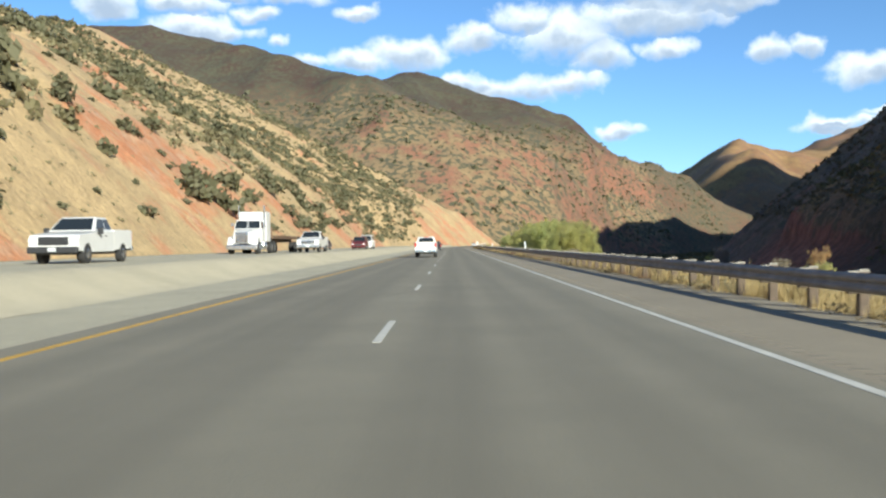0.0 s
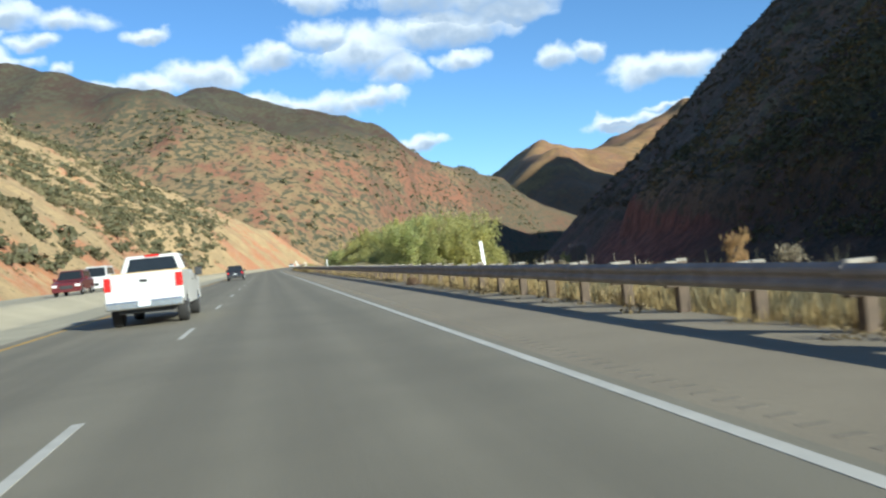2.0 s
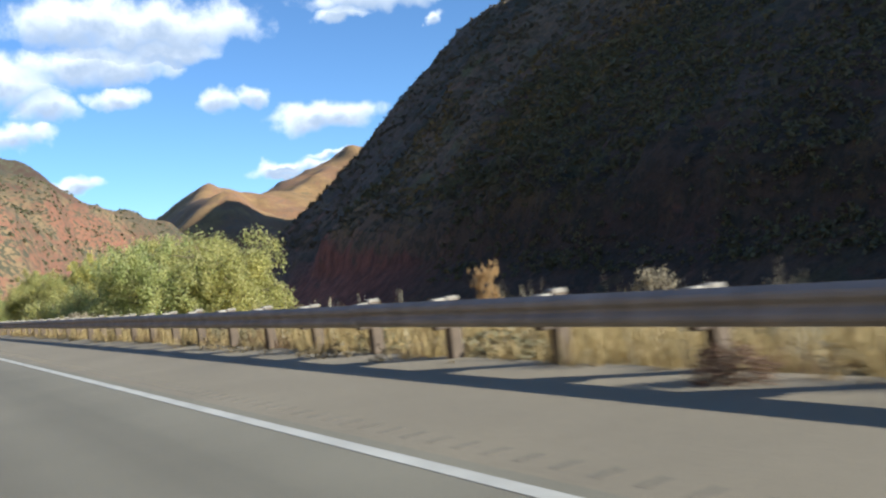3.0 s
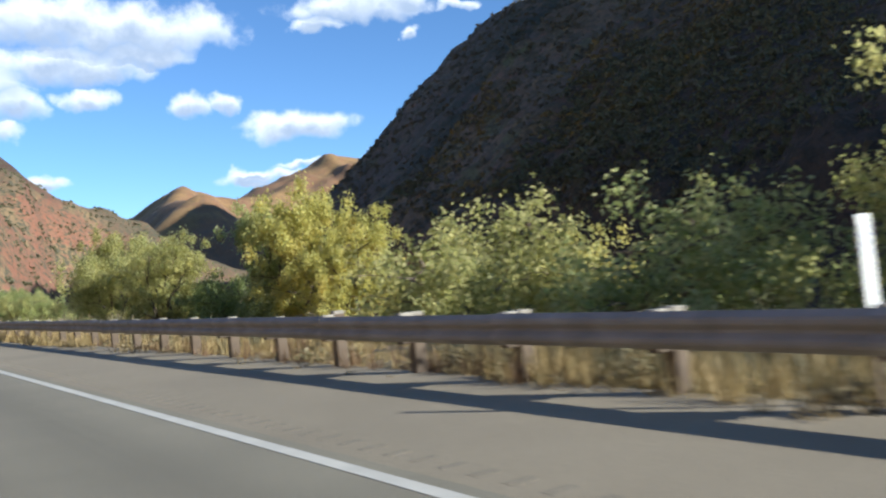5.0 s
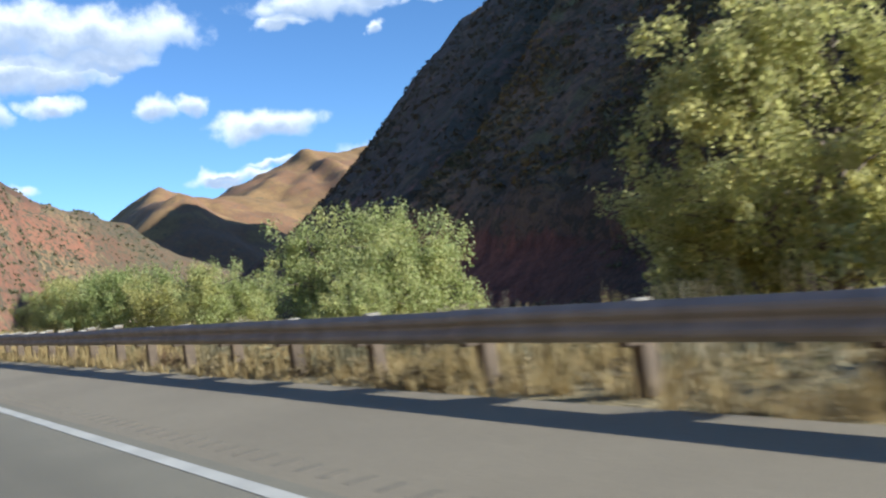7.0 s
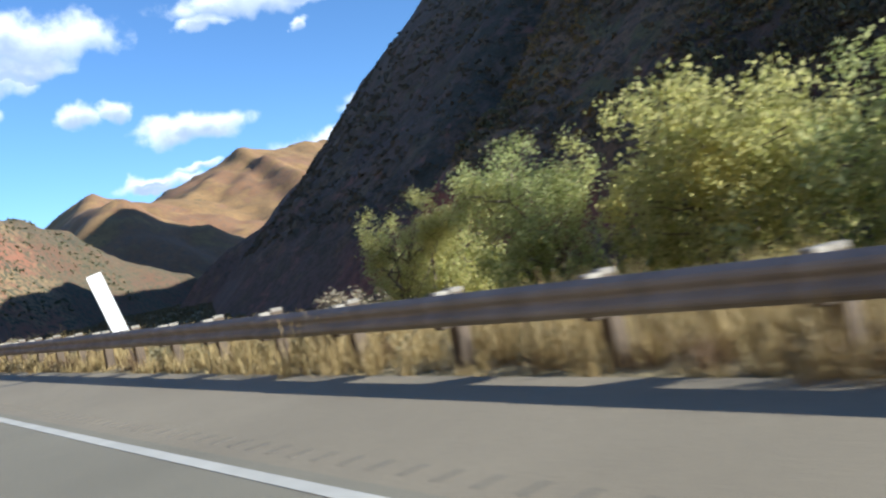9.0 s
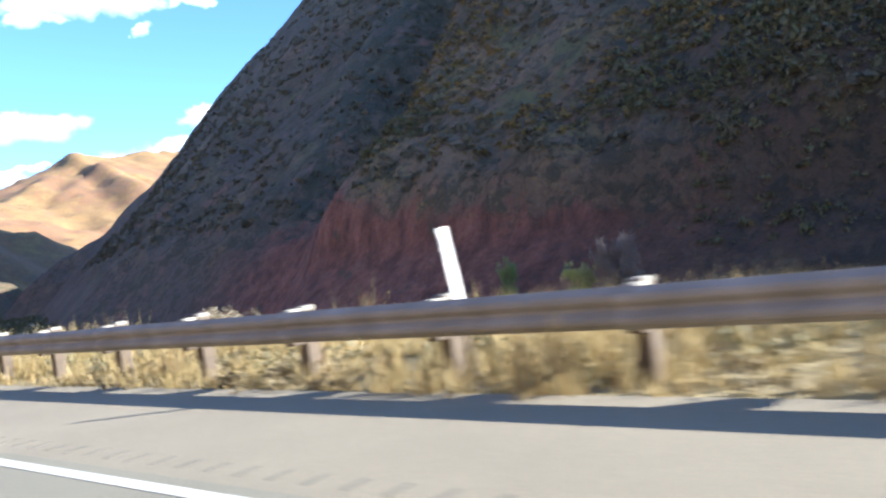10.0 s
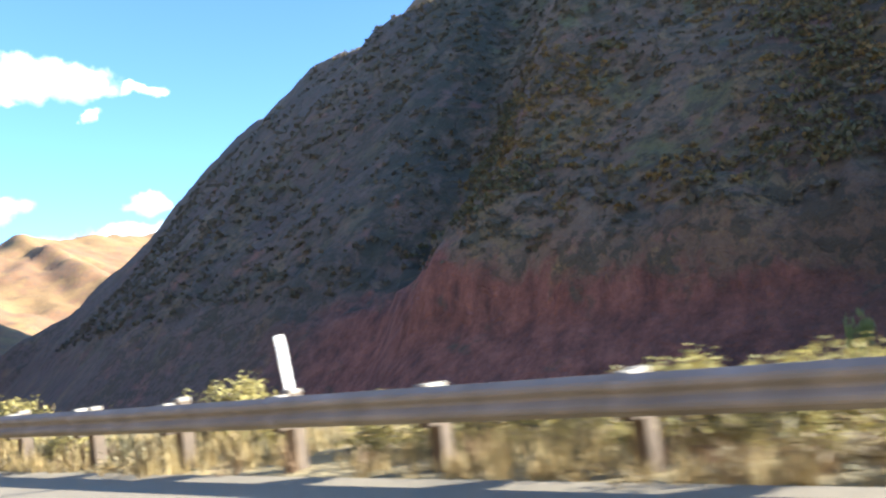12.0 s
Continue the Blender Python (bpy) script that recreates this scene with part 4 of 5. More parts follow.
def tree_kind(seed, height, spread, stems, leaves, low=0.15, leaf=0.085, plume=0.5, clump=1.0):
    """Meshes of one kind of tree: several leaning stems with limbs, and a crown of leafy sprays."""
    rg, rs = random.Random(seed), np.random.RandomState(seed)
    bm = bmesh.new()
    tips = []
    for s in range(stems):
        a = 2 * math.pi * s / stems + rg.uniform(-0.5, 0.5)
        out = spread * rg.uniform(0.15, 0.6)
        top = Vector((math.cos(a) * out, math.sin(a) * out, height * rg.uniform(0.62, 0.92)))
        foot = Vector((math.cos(a) * 0.25, math.sin(a) * 0.25, -0.3))
        stem = bent(rg, foot, top, 0.35, 8)
        limb(bm, stem, 0.035 * height * rg.uniform(0.5, 0.8), 0.02)
        tips.append((top, 0.9))
        for k in range(9):
            j = rg.randint(1, 6)
            b = a + rg.uniform(-1.7, 1.7)
            reach = spread * rg.uniform(0.35, 0.75) * (1.15 - 0.5 * j / 7)
            end = stem[j] + Vector((math.cos(b) * reach, math.sin(b) * reach, rg.uniform(0.05, 0.32) * height * plume))
            end.z = min(end.z, height * 0.95)
            twig = bent(rg, stem[j], end, 0.15, 5)
            limb(bm, twig, 0.008 * height, 0.008, 5)
            tips += [(end, 0.8), (twig[3], 0.7), (twig[2], 0.6)]
    bm_wood = bpy.data.meshes.new("trunk")
    bm.to_mesh(bm_wood)
    bm.free()
    bm_wood.materials.append(BARK)
    # sprays of leaves round the tips, drawn out upwards so that the outline has plumes and gaps
    centres = np.array([p for p, _ in tips])
    spans = np.array([w for _, w in tips]) * spread * 0.30
    extra = rs.randint(0, len(tips), 44 * stems)
    offs = rs.normal(size=(len(extra), 3)) * spans[extra][:, None] * np.array([0.8, 0.8, 0.7])
    sub = centres[extra] + offs
    sub[:, 2] = np.clip(sub[:, 2], low * height, height * 1.02)
    who = rs.randint(0, len(sub), leaves)
    d = rs.normal(size=(leaves, 3)) * np.array([0.18, 0.18, 0.23]) * clump * (0.12 + 0.28 * spread)
    c = sub[who] + d
    c[:, 2] = np.maximum(c[:, 2], 0.05 + 0.1 * rs.uniform(0, 1, leaves))
    face = 0.5 * d / np.linalg.norm(d, axis=1)[:, None] + 0.3 * (c - np.array([0, 0, 0.45 * height])) / spread + 0.9 * rs.normal(size=(leaves, 3))
    face /= np.linalg.norm(face, axis=1)[:, None]
    u = np.cross(face, rs.normal(size=(leaves, 3)))
    u /= np.linalg.norm(u, axis=1)[:, None]
    v = np.cross(face, u)
    a = (leaf * rs.uniform(0.6, 1.5, leaves))[:, None]
    q = np.stack([c - u * a, c - v * a * 0.55, c + u * a, c + v * a * 0.55], 1)
    return bm_wood, q


def plant(kinds, leafs, x, y, scale, turn, label, category="tree", group="riverside trees", stretch=1.0):
    wood, q = kinds
    key = (id(q), leafs.name)
    if key not in CROWNS:
        CROWNS[key] = quads_object("crown", q, leafs)
    base = new("tree" if category == "tree" else "bush")
    base.matrix_basis = pose(x, y, float(ground_height(np.array(x), np.array(y))), 0, 0, turn) @ Matrix.Diagonal((scale, scale, scale * stretch, 1))
    for nm, me in (("trunk", wood), ("crown", CROWNS[key])):
        ob = new(nm, me)
        ob.parent = base
    return tagged(base, label, category, group)


CROWNS = {}
TALL = tree_kind(101, 7.0, 3.2, 4, 32000, leaf=0.070, clump=1.0)
TALL_B = tree_kind(102, 7.0, 3.0, 5, 34000, leaf=0.068, plume=0.7, clump=1.0)
ROUND = tree_kind(103, 5.0, 3.6, 6, 30000, low=0.08, leaf=0.070, clump=1.0)
ROUND_B = tree_kind(104, 5.0, 3.8, 5, 30000, low=0.06, leaf=0.070, clump=1.0)
LOW = tree_kind(105, 2.6, 2.2, 6, 15000, low=0.05, leaf=0.055)
LOW_B = tree_kind(106, 2.2, 2.0, 5, 13000, low=0.05, leaf=0.055)

FINE = tree_kind(109, 4.4, 2.1, 5, 30000, low=0.08, leaf=0.036, plume=0.9)
GREEN_T, OLIVE_T = "leafy green riverside willow with many stems", "olive-green riverside tree turning yellow"
YELLOW_T, DEEP_T = "bushy cottonwood with yellow autumn leaves", "shaded dark green riverside tree"
for kinds, leafs, x, y, s, turn, label in (
    (ROUND, GREEN_LEAF, 14.5, 140.5, 1.05, 20, GREEN_T), (ROUND_B, OLIVE_LEAF, 19.3, 140.0, 1.18, 80, OLIVE_T),
    (ROUND, OLIVE_LEAF, 18.0, 147.0, 1.10, 150, OLIVE_T), (LOW, GREEN_LEAF, 12.5, 150.5, 1.20, 200, GREEN_T),
    (LOW_B, OLIVE_LEAF, 10.5, 155.0, 1.10, 310, OLIVE_T), (LOW, OLIVE_LEAF, 13.5, 157.0, 1.35, 110, OLIVE_T),
    (LOW, YELLOW_LEAF, 20.0, 161.0, 1.25, 40, YELLOW_T), (LOW_B, YELLOW_LEAF, 20.5, 164.2, 1.15, 200, YELLOW_T), (LOW_B, YELLOW_LEAF, 20.0, 166.5, 0.90, 60, YELLOW_T),
    (LOW, YELLOW_LEAF, 20.0, 170.0, 0.85, 120, YELLOW_T), (TALL, YELLOW_LEAF, 19.3, 174.6, 0.76, 0, YELLOW_T),
    (TALL_B, YELLOW_LEAF, 19.5, 178.6, 1.0, 70, YELLOW_T), (TALL, GREEN_LEAF, 19.5, 182.8, 0.94, 140, GREEN_T),
    (LOW, DEEP_LEAF, 19.0, 188.0, 1.30, 30, DEEP_T), (TALL_B, OLIVE_LEAF, 16.0, 191.5, 0.82, 210, OLIVE_T),
    (ROUND_B, DEEP_LEAF, 19.5, 196.5, 0.62, 100, DEEP_T), (TALL, GREEN_LEAF, 18.0, 200.5, 0.80, 250, GREEN_T),
    (ROUND, OLIVE_LEAF, 15.8, 199.0, 0.98, 60, OLIVE_T), (TALL_B, OLIVE_LEAF, 18.0, 206.5, 1.00, 20, OLIVE_T), (ROUND, OLIVE_LEAF, 18.5, 209.0, 0.75, 300, OLIVE_T),
    (ROUND_B, GREEN_LEAF, 28.0, 237.0, 1.25, 60, GREEN_T), (ROUND, GREEN_LEAF, 26.5, 242.5, 1.30, 260, GREEN_T),
    (LOW, GREEN_LEAF, 20.0, 230.0, 0.90, 170, GREEN_T),
    (ROUND_B, GREEN_LEAF, 17.0, 237.0, 0.72, 200, GREEN_T), (ROUND_B, OLIVE_LEAF, 17.0, 244.0, 0.78, 330, OLIVE_T),
    (ROUND, DEEP_LEAF, 17.0, 250.0, 0.82, 90, DEEP_T), (ROUND_B, GREEN_LEAF, 16.5, 256.5, 0.88, 15, DEEP_T),
    (ROUND, OLIVE_LEAF, 16.0, 262.0, 0.85, 140, OLIVE_T), (FINE, OLIVE_LEAF, 13.4, 269.8, 0.80, 45, OLIVE_T),
    (FINE, GREEN_LEAF, 14.6, 265.8, 1.0, 190, OLIVE_T), (LOW, OLIVE_LEAF, 16.8, 271.6, 1.05, 80, OLIVE_T),
):
    plant(kinds, leafs, x, y, s, turn, label)

TUFT = tree_kind(107, 0.95, 0.50, 6, 2000, low=0.10, leaf=0.033, plume=1.4)
TUFT_B = tree_kind(108, 0.8, 0.55, 7, 2000, low=0.08, leaf=0.033, plume=1.4)
RABBIT = leaf_material("rabbitbrush", [(0.374, 0.317, 0.094), (0.418, 0.353, 0.115), (0.317, 0.288, 0.108)], 0.3)
rng = random.Random(9)
for k in range(46):
    y = 60 + k * 6.4 + rng.uniform(-2, 2)
    pale = rng.random() < 0.45
    if 98 < y < 122:
        continue
    plant(rng.choice((TUFT, TUFT_B)), PALE_LEAF if pale else RABBIT, rng.uniform(6.9, 10.5), y, rng.uniform(0.55, 0.95), rng.uniform(0, 360),
          "small dry grey shrub behind the guardrail" if pale else "small yellow-flowered shrub behind the guardrail", "bush", "roadside shrubs")
for k in range(16):
    plant(rng.choice((TUFT, TUFT_B)), RABBIT, rng.uniform(6.25, 7.8), 338.6 + k * 1.9 + rng.uniform(-0.7, 0.7), rng.uniform(0.55, 0.95), rng.uniform(0, 360),
          "bright yellow rabbitbrush behind the guardrail", "bush", "roadside shrubs")
for x, y, size in ((7.4, 311.4, 0.48), (7.3, 308.6, 0.40), (7.2, 304.7, 0.42), (7.2, 303.8, 0.40), (7.0, 341.2, 0.6), (7.0, 340.5, 0.62), (7.1, 339.4, 0.65), (7.0, 337.6, 0.78), (7.2, 337.1, 0.9)):
    plant(TUFT_B, RABBIT, x, y, size, 53 * y, "bright yellow rabbitbrush behind the guardrail", "bush", "roadside shrubs")
DEAD_WEED = leaf_material("dead_tumbleweed", [(0.15, 0.085, 0.05), (0.20, 0.115, 0.065), (0.11, 0.065, 0.04)], 0.2)
plant(TUFT_B, DEAD_WEED, 5.42, 89.0, 0.42, 40, "dead russet tumbleweed caught against the guardrail", "bush", "roadside shrubs")
BARE_TWIG = leaf_material("bare_twigs", [(0.25, 0.19, 0.155), (0.31, 0.24, 0.20), (0.20, 0.155, 0.13)], 0.25)
RUST_LEAF = leaf_material("russet_leaf", [(0.46, 0.30, 0.13), (0.52, 0.34, 0.15), (0.40, 0.25, 0.11)], 0.35)
for kinds, x, y, size, tall, leafs, lab in (
    (ROUND, 99.0, 332.0, 0.85, 1.80, BARE_TWIG, "tall bare grey shrub on the river bank"), (FINE, 96.4, 336.0, 1.05, 1.15, OLIVE_LEAF, "rounded olive bush on the river bank"),
    (FINE, 108.0, 355.0, 0.85, 2.0, DEEP_LEAF, "slender dark green bush on the river bank"), (FINE, 82.5, 201.0, 1.25, 1.3, RUST_LEAF, "russet autumn bush on the river bank"),
    (TUFT, 48.0, 131.0, 2.6, 1.0, PALE_LEAF, "dry grey shrub on the river bank"), (TUFT, 36.0, 88.0, 2.0, 1.0, OLIVE_LEAF, "olive bush on the river bank"),
):
    plant(kinds, leafs, x, y, size, 10 * x, lab, "bush", "river bank shrubs", tall)

# ================= vehicles =================
WHITE_CAR = plain("white_car_paint", (0.595, 0.586, 0.561), 0.28, vary=0.05, scale=1.5, bump=0.02)
SILVER_CAR = plain("silver_car_paint", (0.50, 0.51, 0.52), 0.3, 0.5, vary=0.05, scale=1.5, bump=0.02)
BLACK_CAR = plain("black_car_paint", (0.02, 0.02, 0.025), 0.25, vary=0.1, bump=0.02)
MAROON_CAR = plain("maroon_car_paint", (0.10, 0.018, 0.02), 0.28, vary=0.1, bump=0.02)
CHROME = plain("chrome", (0.66, 0.66, 0.66), 0.22, 0.95, vary=0.08, bump=0.03)
TYRE = plain("tyre_rubber", (0.022, 0.021, 0.020), 0.85, vary=0.2)
TRIM = plain("black_trim", (0.025, 0.025, 0.026), 0.6, vary=0.15)
GLASS = plain("dark_car_glass", (0.018, 0.022, 0.025), 0.06, vary=0.1, bump=0.0)
RED_LAMP = plain("red_lamp_glass", (0.50, 0.015, 0.012), 0.2, vary=0.1, bump=0.02)
CLEAR_LAMP = plain("clear_lamp_glass", (0.70, 0.70, 0.68), 0.12, vary=0.08, bump=0.02)
AMBER = plain("amber_lamp_glass", (0.65, 0.22, 0.02), 0.2, vary=0.08, bump=0.02)
PLATE = plain("number_plate", (0.55, 0.57, 0.56), 0.5, vary=0.1)
LUMBER = plain("yellow_lumber", (0.446, 0.317, 0.130), 0.8, vary=0.2, scale=5.0)
RUST_STEEL = plain("brown_trailer_steel", (0.16, 0.10, 0.06), 0.7, 0.3, vary=0.3)


def prism(bm, outline, x0, x1):
    """A side outline of (y, z) points, drawn out across the vehicle."""
    a = [bm.verts.new((x0, y, z)) for y, z in outline]
    b = [bm.verts.new((x1, y, z)) for y, z in outline]
    n = len(outline)
    bm.faces.new(a)
    bm.faces.new(b[::-1])
    for i in range(n):
        bm.faces.new((a[i], b[i], b[(i + 1) % n], a[(i + 1) % n]))
    bmesh.ops.recalc_face_normals(bm, faces=bm.faces)
    return bm


def soft_prism(outline, x0, x1, edge=0.03):
    bm = prism(bmesh.new(), outline, x0, x1)
    sharp = [e for e in bm.edges if len(e.link_faces) == 2 and e.calc_face_angle(0) > 0.6]
    bmesh.ops.bevel(bm, geom=sharp, offset=edge, segments=2, affect="EDGES", profile=0.5, clamp_overlap=True)
    return bm


def soft_box(x0, x1, y0, y1, z0, z1, edge=0.02, segments=2):
    bm = bmesh.new()
    box(bm, x0, x1, y0, y1, z0, z1)
    bmesh.ops.bevel(bm, geom=list(bm.edges), offset=edge, segments=segments, affect="EDGES", profile=0.5)
    return bm


def arch(y, r, z, n=9):
    """A wheel arch, from its front to its rear, over a wheel at y."""
    return [(y + r * math.cos(a), max(z, 0.36 + r * math.sin(a))) for a in np.linspace(0.0, math.pi, n)]


def cabin_corners(y0, y1, z0, w0, y2, y3, z1, w1):
    low = [Vector((sx * w0, y, z0)) for sx, y in ((-1, y0), (1, y0), (1, y1), (-1, y1))]
    high = [Vector((sx * w1, y, z1)) for sx, y in ((-1, y2), (1, y2), (1, y3), (-1, y3))]
    return low, high


def cabin(corners, edge=0.06):
    low, high = corners
    bm = bmesh.new()
    a, b = [bm.verts.new(p) for p in low], [bm.verts.new(p) for p in high]
    bm.faces.new(a[::-1])
    bm.faces.new(b)
    for i in range(4):
        bm.faces.new((a[i], a[(i + 1) % 4], b[(i + 1) % 4], b[i]))
    top = [e for e in bm.edges if any(v in b for v in e.verts)]
    bmesh.ops.bevel(bm, geom=top, offset=edge, segments=3, affect="EDGES", profile=0.5)
    return bm


def pane(corners, side, u0, u1, v0, v1, proud=0.008):
    """A pane of glass on one side of a cabin, between shares u of its width and v of its height."""
    low, high = corners
    p, q, r, s = low[side], low[(side + 1) % 4], high[(side + 1) % 4], high[side]
    n = (q - p).cross(s - p).normalized()

    def at(u, v):
        return (p.lerp(q, u)).lerp(s.lerp(r, u), v)

    quad = [at(u0, v0), at(u1, v0), at(u1, v1), at(u0, v1)]
    bm = bmesh.new()
    a, b = [bm.verts.new(c - n * 0.01) for c in quad], [bm.verts.new(c + n * proud) for c in quad]
    bm.faces.new(a[::-1])
    bm.faces.new(b)
    for i in range(4):
        bm.faces.new((a[i], a[(i + 1) % 4], b[(i + 1) % 4], b[i]))
    return bm


def drum(r, width, at_x, sides=28, edge=0.04):
    bm = bmesh.new()
    bmesh.ops.create_cone(bm, cap_ends=True, segments=sides, radius1=r, radius2=r, depth=width, matrix=Matrix.Translation((at_x, 0, 0)) @ pose(0, 0, 0, 0, 90, 0))
    rims = [e for e in bm.edges if e.calc_face_angle(0) > 1.0]
    bmesh.ops.bevel(bm, geom=rims, offset=edge, segments=2, affect="EDGES", profile=0.5)
    return bm


def wheels(base, ys, half, r, width, rim):
    for y in ys:
        for sx in (-1, 1):
            hub = part("wheel", drum(r * 0.42, width * 0.6, 0, 16, 0.01), TRIM, base)
            hub.location = (sx * (half - width / 2), y, r)
            part("tyre", drum(r, width, 0), TYRE, hub, "", True)
            bm = bmesh.new()
            bmesh.ops.create_cone(bm, cap_ends=True, segments=24, radius1=r * 0.64, radius2=r * 0.40, depth=0.05, matrix=Matrix.Translation((sx * (width / 2 - 0.005), 0, 0)) @ pose(0, 0, 0, 0, 90 * sx, 0))
            for k in range(6):
                a = k * math.pi / 3
                bmesh.ops.create_cone(bm, cap_ends=True, segments=6, radius1=0.05, radius2=0.05, depth=0.03, matrix=Matrix.Translation((sx * (width / 2 + 0.012), r * 0.36 * math.cos(a), r * 0.36 * math.sin(a))) @ pose(0, 0, 0, 0, 90, 0))
            part("rim", bm, rim, hub)


def mirror_pair(base, x, y, z, mat):
    for sx in (-1, 1):
        part("mirror", soft_box(sx * (x + 0.14) - 0.11, sx * (x + 0.14) + 0.11, y - 0.05, y + 0.06, z - 0.12, z + 0.14, 0.03), mat, base)


def pickup_truck(paint, label, face=CHROME, rim=CHROME):
    """A full-size pickup, its nose to +y."""
    base = tagged(new("pickup_truck"), label, "pickup truck")
    body = [(2.88, 0.52), (2.92, 0.95), (2.78, 1.14), (1.30, 1.27), (-0.80, 1.34), (-0.80, 0.46)]
    body = [(-0.80, 0.46), (1.45, 0.46)] + arch(1.95, 0.46, 0.46)[::-1] + [(2.45, 0.50)] + body[:5]
    part("body", soft_prism(body, -0.99, 0.99, 0.05), paint, base)
    corners = cabin_corners(-0.79, 1.32, 1.30, 0.95, -0.60, 0.52, 1.91, 0.72)
    cab = part("cab", cabin(corners), paint, base)
    part("rear_window", pane(corners, 0, 0.10, 0.90, 0.16, 0.86), GLASS, cab)
    part("windshield", pane(corners, 2, 0.05, 0.95, 0.10, 0.90), GLASS, cab)
    for side, sign in ((1, 1), (3, -1)):
        part("side_window", pane(corners, side, *((0.06, 0.40) if sign > 0 else (0.60, 0.94)), 0.14, 0.86), GLASS, cab)
        part("side_window", pane(corners, side, *((0.44, 0.90) if sign > 0 else (0.10, 0.56)), 0.14, 0.86), GLASS, cab)
    part("high_brake_light", soft_box(-0.2, 0.2, -0.66, -0.58, 1.86, 1.92, 0.01), RED_LAMP, cab)
    for sx in (-1, 1):
        side = [(-0.78, 0.50)] + arch(-1.85, 0.46, 0.55) + [(-2.88, 0.60), (-2.90, 1.40), (-0.78, 1.40)]
        part("bed_side", soft_prism(side, sx * 0.88 - 0.11, sx * 0.88 + 0.11, 0.03), paint, base)
        part("tail_light", soft_box(sx * 0.90 - 0.09, sx * 0.90 + 0.09, -2.925, -2.85, 0.98, 1.34, 0.02), RED_LAMP, base)
        part("headlight", soft_box(sx * 0.80 - 0.17, sx * 0.80 + 0.17, 2.80, 2.93, 0.84, 1.06, 0.03), CLEAR_LAMP, base)
        part("door_handle", soft_box(sx * 0.985 - 0.025, sx * 0.985 + 0.025, 0.05, 0.25, 1.10, 1.14, 0.01), TRIM, base)
    gate = part("tailgate", soft_box(-0.77, 0.77, -2.93, -2.86, 0.68, 1.41, 0.03), paint, base)
    part("latch", soft_box(-0.10, 0.10, -2.945, -2.92, 1.16, 1.24, 0.01), TRIM, gate)
    part("bed_floor", soft_box(-0.80, 0.80, -2.86, -0.80, 0.66, 0.72, 0.01), TRIM, base)
    part("rear_bumper", soft_box(-0.98, 0.98, -3.08, -2.90, 0.48, 0.70, 0.04), CHROME, base, "chrome rear bumper")
    part("number_plate", soft_box(-0.16, 0.16, -3.095, -3.07, 0.54, 0.68, 0.004, 1), PLATE, base)
    part("front_bumper", soft_box(-1.0, 1.0, 2.86, 3.05, 0.42, 0.68, 0.05), face, base)
    part("number_plate", soft_box(-0.16, 0.16, 3.04, 3.062, 0.50, 0.64, 0.004, 1), PLATE, base)
    grille = part("grille", soft_box(-0.60, 0.60, 2.84, 2.945, 0.74, 1.07, 0.03), face, base)
    for k in range(4):
        part("slat", soft_box(-0.55, 0.55, 2.93, 2.955, 0.77 + 0.075 * k, 0.81 + 0.075 * k, 0.006, 1), TRIM, grille)
    part("underbody", soft_box(-0.70, 0.70, -2.8, 2.6, 0.36, 0.56, 0.03), TRIM, base)
    wheels(base, (-1.85, 1.95), 0.98, 0.39, 0.27, rim)
    mirror_pair(base, 0.98, 1.02, 1.32, TRIM)
    return base


